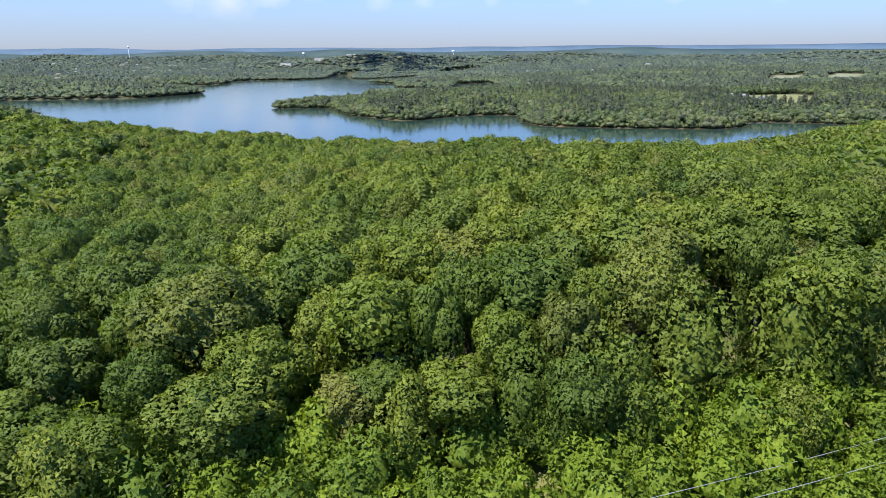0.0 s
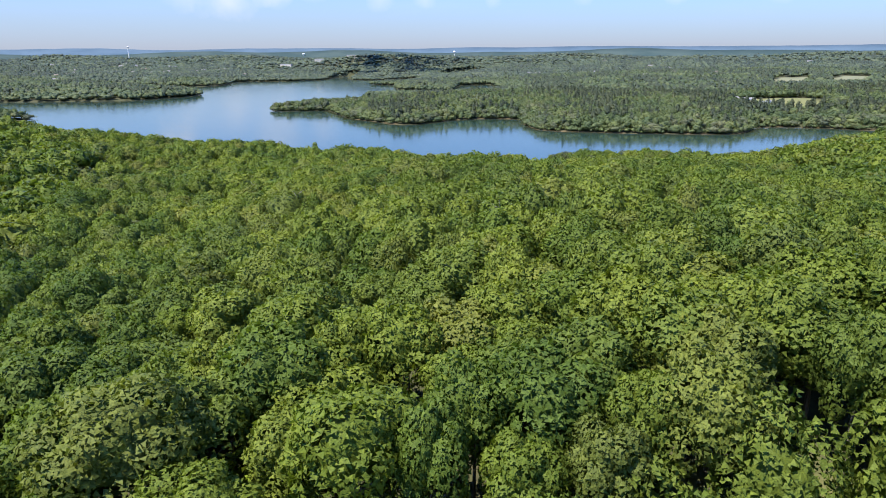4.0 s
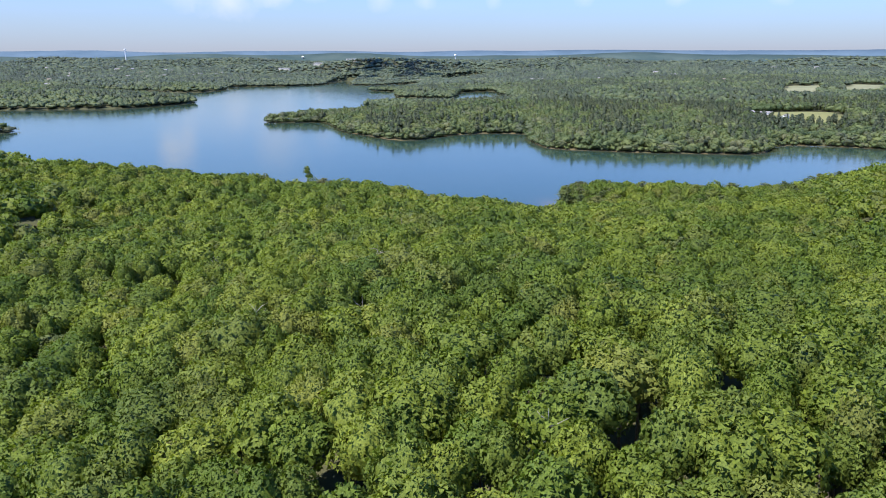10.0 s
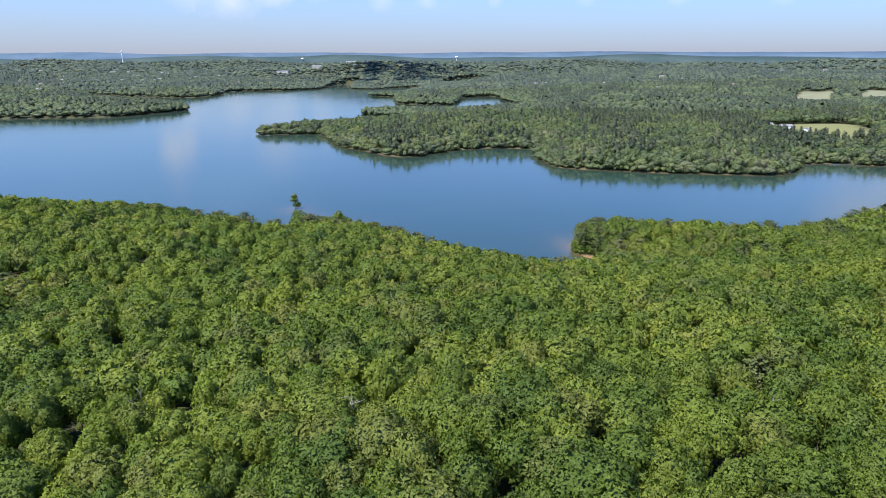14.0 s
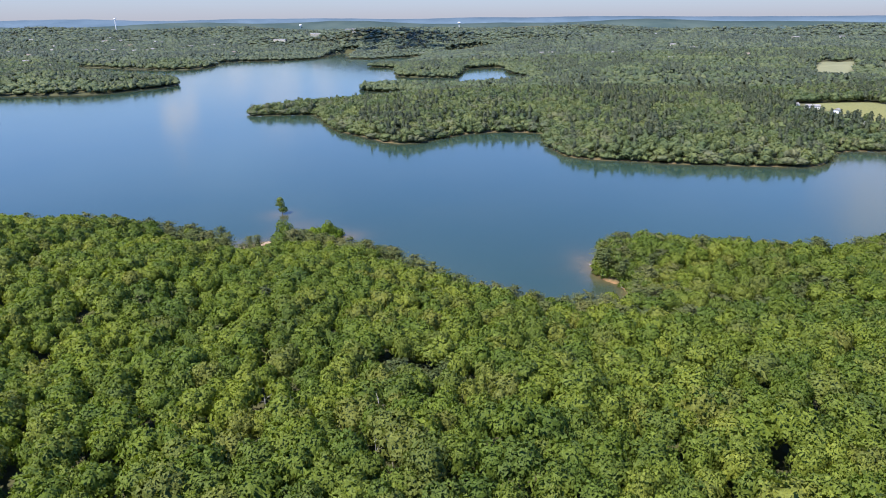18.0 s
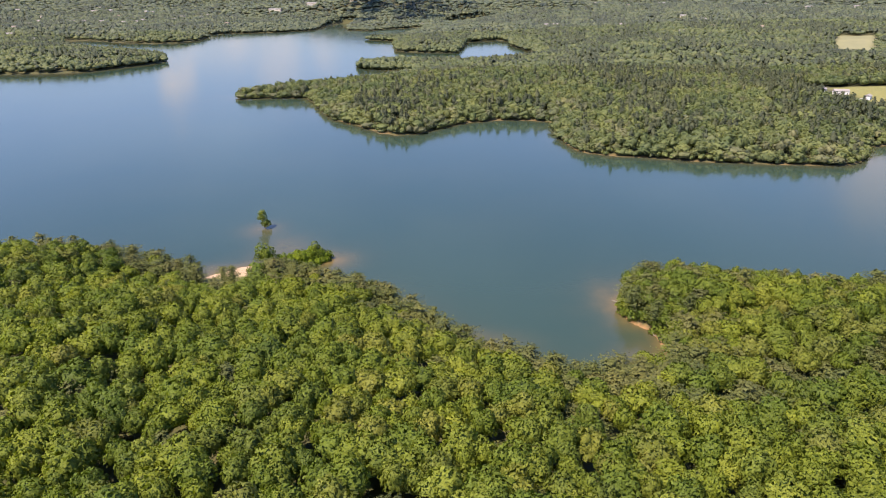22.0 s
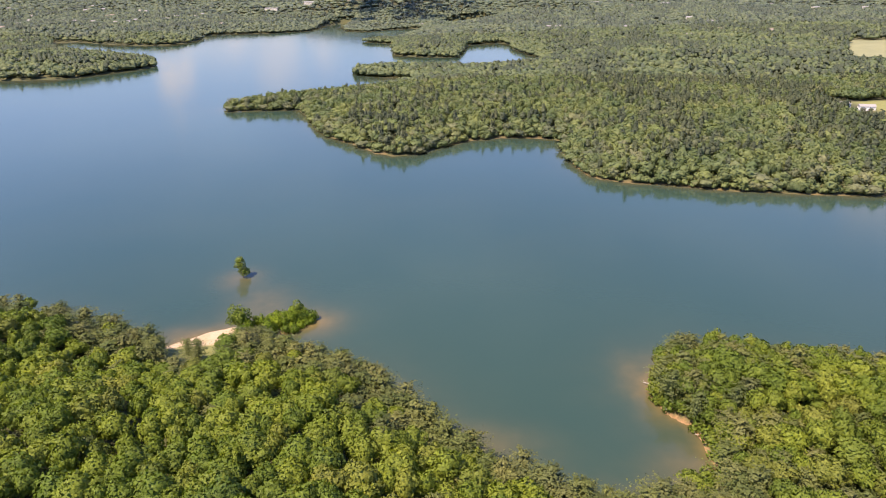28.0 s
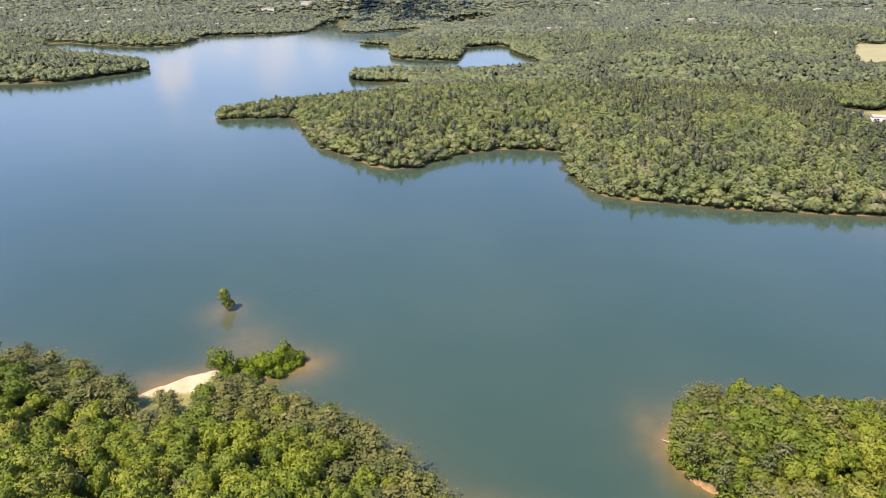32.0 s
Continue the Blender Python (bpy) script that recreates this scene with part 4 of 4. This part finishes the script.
# ---- dead trees and driftwood ----
def snag(seed, high, label):
    rng = np.random.default_rng(seed)
    root = tagged(new("dead_tree"), label, "tree", "dead trees")
    part("trunk", bent([np.array(p) for p in ((0, 0, -0.5), (0.1, 0, 0.4 * high), (0.3, 0.2, 0.75 * high), (0.3, 0.1, high))], [0.28, 0.2, 0.11, 0.03], 7), DEADWOOD, root)
    for k in range(9):
        a, h = rng.uniform(0, 6.28), high * rng.uniform(0.5, 0.93)
        r = rng.uniform(1.2, 2.8)
        foot = np.array([0.25, 0.15, h])
        tip = foot + (r * np.cos(a), r * np.sin(a), rng.uniform(0.8, 2.4))
        part("branch", bent([foot, (foot + tip) / 2 + rng.normal(size=3) * 0.2, tip], [0.09, 0.06, 0.02], 5), DEADWOOD, root)
    return root


for k, (x, y, h) in enumerate(((9.8, 140.4, 16.5), (-19, 202, 15.5), (5, 173, 15.5), (-17.7, 311, 16), (-14, 312, 15), (102, 385, 14), (-48, 335, 16), (63, 250, 15.5), (-70, 265, 16), (-19, 331, 15.8), (-41.5, 335, 15.6), (-40, 198.5, 17), (-20, 246, 17), (-68, 257, 17))):
    snag(300 + k, h, "bare grey dead tree standing among green crowns").location = (x, y, float(ground(np.array([x]), np.array([y]))[0]))
for k, (x, y, turn, length) in enumerate(((79.5, 535, 2.6, 4.5), (79.5, 530, 2.2, 4), (83, 518, 3.4, 5), (89.5, 502, 2.9, 4.5))):
    log = tagged(new("driftwood_log"), "bleached fallen trunk lying on the muddy shore", "log", "fallen trunks on the shore")
    rng2 = np.random.default_rng(330 + k)
    part("trunk", bent([np.array(p) for p in ((0, 0, 0.2), (0.5 * length, 0.2, 0.3), (length, 0.1, 0.15))], [0.26, 0.2, 0.08], 7), DEADWOOD, log)
    for j in range(5):
        x0 = length * rng2.uniform(0.35, 0.95)
        part("branch", bent([np.array((x0, 0.1, 0.25)), np.array((x0 + rng2.uniform(0.2, 1.2), rng2.choice((-1, 1)) * rng2.uniform(0.8, 1.8), rng2.uniform(0.1, 1.2)))], [0.07, 0.02], 5), DEADWOOD, log)
    log.matrix_basis = Matrix.Translation((x, y, max(0.05, float(ground(np.array([x]), np.array([y]))[0])))) @ Matrix.Rotation(turn, 4, "Z")


# ---- power line over the clearing ----
def plain(name, colour, rough=0.6, metal=0.0, grain=6.0):
    m, nodes, links, bsdf = material(name)
    low = tuple(0.75 * c for c in colour)
    links.new(ramp_node(nodes, links, noise_node(nodes, links, grain, 5.0), [(0.35, low), (0.65, colour)]), bsdf.inputs["Base Color"])
    bsdf.inputs["Roughness"].default_value, bsdf.inputs["Metallic"].default_value = rough, metal
    return m


ALLOY, POLE_WOOD = plain("weathered_aluminium", (0.62, 0.62, 0.60), 0.45, 0.6), bark_material("creosoted_pole", (0.08, 0.06, 0.045), (0.18, 0.14, 0.11))
ends = [(-44.0, 26.4), (92.0, 73.4)]
across = Vector((ends[1][0] - ends[0][0], ends[1][1] - ends[0][1], 0)).normalized()
side = Vector((-across.y, across.x, 0))
tops = []
for x, y in ends:
    z = float(ground(np.array([x]), np.array([y]))[0])
    pole = tagged(new("utility_pole"), "tall weathered wooden utility pole with a crossarm", "utility pole", "utility poles")
    high = 52.6 - z
    part("post", bent([np.array((0, 0, -1.0)), np.array((0, 0, 0.5 * high)), np.array((0, 0, high + 0.6))], [0.19, 0.16, 0.12], 9), POLE_WOOD, pole)
    arm = part("crossarm", stick(Vector((0, 0, high)) - side * 1.7, Vector((0, 0, high)) + side * 1.7, 0.09, 0.09, 6), POLE_WOOD, pole)
    for k in (-1.45, 1.45):
        part("insulator", stick(Vector((0, 0, high)) + side * k, Vector((0, 0, high + 0.45)) + side * k, 0.08, 0.05, 8), ALLOY, arm)
    pole.location = (x, y, z)
    tops.append(Vector((x, y, z + high + 0.45)))
for k in (-1.45, 1.45):
    a, c = tops[0] + side * k, tops[1] + side * k
    pts = [a.lerp(c, t / 24) - Vector((0, 0, 3.0 * 4 * (t / 24) * (1 - t / 24))) for t in range(25)]
    wire = new("power_cable", fill(bpy.data.meshes.new("power_cable"), *bent([np.array(p) for p in pts], [0.026] * 25, 6)))
    wire.data.materials.append(ALLOY)
    tagged(wire, "pale stranded power cable sagging between wooden poles", "cable", "power cables")

# ---- houses ----
SIDING = [plain("white_siding", (0.78, 0.77, 0.74)), plain("cream_siding", (0.66, 0.60, 0.50)), plain("brick_front", (0.40, 0.24, 0.18))]
ROOFING = [plain("pale_roof", (0.62, 0.62, 0.62), 0.7), plain("grey_shingle", (0.26, 0.25, 0.25), 0.85), plain("brown_shingle", (0.24, 0.19, 0.16), 0.85)]
PANE, DOOR_PAINT = plain("dark_window_glass", (0.05, 0.06, 0.07), 0.1), plain("painted_door", (0.20, 0.09, 0.07))


def block(x0, x1, y0, y1, z0, z1):
    v = np.array([(x, y, z) for z in (z0, z1) for y in (y0, y1) for x in (x0, x1)], float)
    return v, np.array([(0, 2, 3), (0, 3, 1), (4, 5, 7), (4, 7, 6), (0, 1, 5), (0, 5, 4), (2, 6, 7), (2, 7, 3), (0, 4, 6), (0, 6, 2), (1, 3, 7), (1, 7, 5)])


def flat_shaded(ob):
    ob.data.polygons.foreach_set("use_smooth", np.zeros(len(ob.data.polygons), bool))
    return ob


def house(length, depth, high, rise, wall, roof, label, category="house"):
    h = tagged(new("house"), label, category)
    flat_shaded(part("wall", block(-length / 2, length / 2, -depth / 2, depth / 2, -1.5, high), wall, h))
    e, l = 0.5, length / 2 + 0.5
    w = depth / 2 + e
    v = np.array([(-l, -w, high - 0.15), (l, -w, high - 0.15), (l, w, high - 0.15), (-l, w, high - 0.15), (-l, 0, high + rise), (l, 0, high + rise)])
    f = np.array([(0, 1, 5), (0, 5, 4), (2, 3, 4), (2, 4, 5), (0, 4, 3), (1, 2, 5), (0, 3, 2), (0, 2, 1)])
    flat_shaded(part("roof", (v, f), roof, h))
    n = max(2, int(length // 3.5))
    for storey in range(max(1, int(high // 2.7))):
        for k in range(n):
            x = -length / 2 + length * (k + 0.5) / n
            if storey == 0 and k == n // 2:
                flat_shaded(part("door", block(x - 0.5, x + 0.5, -depth / 2 - 0.06, -depth / 2 + 0.02, 0.1, 2.2), DOOR_PAINT, h))
            else:
                frame_part = flat_shaded(part("window", block(x - 0.65, x + 0.65, -depth / 2 - 0.05, -depth / 2 + 0.02, 2.7 * storey + 0.8, 2.7 * storey + 2.4), SIDING[0], h))
                flat_shaded(part("pane", block(x - 0.55, x + 0.55, -depth / 2 - 0.07, -depth / 2 - 0.04, 2.7 * storey + 0.9, 2.7 * storey + 2.3), PANE, frame_part))
    return h


rng = np.random.default_rng(17)
homes = [(440, 1068, 13, 8, 5.0, 2.4, 0.3), (456, 1051, 16, 8, 4.2, 2.0, -0.2), (453, 1000, 12, 8, 5.0, 2.4, 0.6), (464, 986, 14, 9, 4.0, 1.8, 0.1), (462, 947, 12, 8, 5.0, 2.4, -0.3),
         (420, 990, 10, 7, 4.4, 1.8, 0.2), (470, 1020, 8, 6, 4.0, 1.8, 0.8)]
for x, y, l, w, h, r, turn in homes:
    white = int(rng.integers(0, 2))
    ob = house(l, w, h, r, SIDING[0], ROOFING[white], "white-sided house with a pale roof" if not white else "white-sided house with a grey shingle roof")
    ob["group"] = "houses by the lawn"
    ob.matrix_basis = Matrix.Translation((x, y, float(ground(np.array([x]), np.array([y]))[0]))) @ Matrix.Rotation(turn, 4, "Z")
# larger pale buildings and a scatter of roofs in the distant woods
for x, y, l, w, h in ((-980, 2760, 30, 14, 9), (-930, 2990, 26, 14, 9), (-700, 3120, 50, 20, 14), (-560, 3170, 40, 20, 14), (-420, 3230, 46, 20, 14), (-1250, 2600, 22, 12, 9), (-1500, 2850, 26, 13, 9),
                      (-95, 2690, 14, 10, 6), (-50, 2640, 26, 9, 4), (900, 3300, 30, 16, 14), (1350, 2950, 26, 14, 13), (620, 3350, 34, 16, 14), (1500, 2900, 22, 12, 13), (280, 2300, 14, 10, 11), (310, 2320, 16, 10, 11)):
    ob = house(l, w, h, 2.0, SIDING[1], ROOFING[1], "long pale building showing above distant woods", "building")
    ob.matrix_basis = Matrix.Translation((x, y, float(ground(np.array([x]), np.array([y]))[0]))) @ Matrix.Rotation(rng.uniform(-0.4, 0.4), 4, "Z")
for k in range(34):
    y = rng.uniform(1900, 3300)
    x = rng.uniform(-0.62, -0.22) * y if k < 24 else rng.uniform(0.2, 0.55) * y
    if shore(np.array([x]), np.array([y]))[0] < 40:
        continue
    ob = house(rng.uniform(11, 18), rng.uniform(8, 11), rng.uniform(9, 11), 2.6, SIDING[1], ROOFING[1 + int(rng.integers(0, 2))], "pale house half hidden in the distant woods")
    ob["group"] = "distant houses"
    ob.matrix_basis = Matrix.Translation((x, y, float(ground(np.array([x]), np.array([y]))[0]))) @ Matrix.Rotation(rng.uniform(-0.6, 0.6), 4, "Z")


# ---- water towers on the skyline ----
WHITE_STEEL = plain("white_painted_steel", (0.80, 0.80, 0.79), 0.4)


def water_tower(high, shaft, tank):
    t = tagged(new("water_tower"), "white steel water tower standing above distant woods", "water tower", "water towers")
    part("column", bent([np.array((0, 0, -2.0)), np.array((0, 0, 0.12 * high)), np.array((0, 0, high - tank))], [1.8 * shaft, shaft, shaft], 10), WHITE_STEEL, t)
    dirs, faces = ICO[3]
    part("tank", (dirs * (tank, tank, 0.72 * tank) + (0, 0, high - 0.72 * tank), faces), WHITE_STEEL, t)
    part("mast", stick((0, 0, high - 0.5), (0, 0, high + 4.0), 0.25, 0.15, 6), WHITE_STEEL, t)
    return t


for x, y, high, shaft, tank in ((-1740, 3898, 69, 2.4, 5.5), (-833, 4195, 37, 2.4, 8.0), (63, 4279, 42, 2.4, 8.5)):
    water_tower(high, shaft, tank).location = (x, y, float(ground(np.array([x]), np.array([y]))[0]))


# ---- the cloud whose shadow lies on the far hills ----
rng = np.random.default_rng(23)
heaps = []
for k in range(75):
    dirs, faces = ICO[1]
    r = rng.uniform(15, 30)
    a, m = (rng.uniform(-200, 170), rng.uniform(-170, 200)) if k < 66 else (rng.uniform(250, 330), rng.uniform(130, 210))
    heaps.append((dirs * (r, r, 0.6 * r) * rng.uniform(0.9, 1.1, (len(dirs), 1)) + (a, m, rng.uniform(0, 30)), faces))
puff = new("cumulus_cloud", fill(bpy.data.meshes.new("cumulus_cloud"), *merge(*heaps)))
puff.data.materials.append(plain("cloud_white", (0.9, 0.9, 0.9), 1.0, 0.0, 0.02))
puff.location = (-1400, 2010, 2500)
tagged(puff, "white fair-weather cloud drifting above the hills", "cloud", kind="structure")
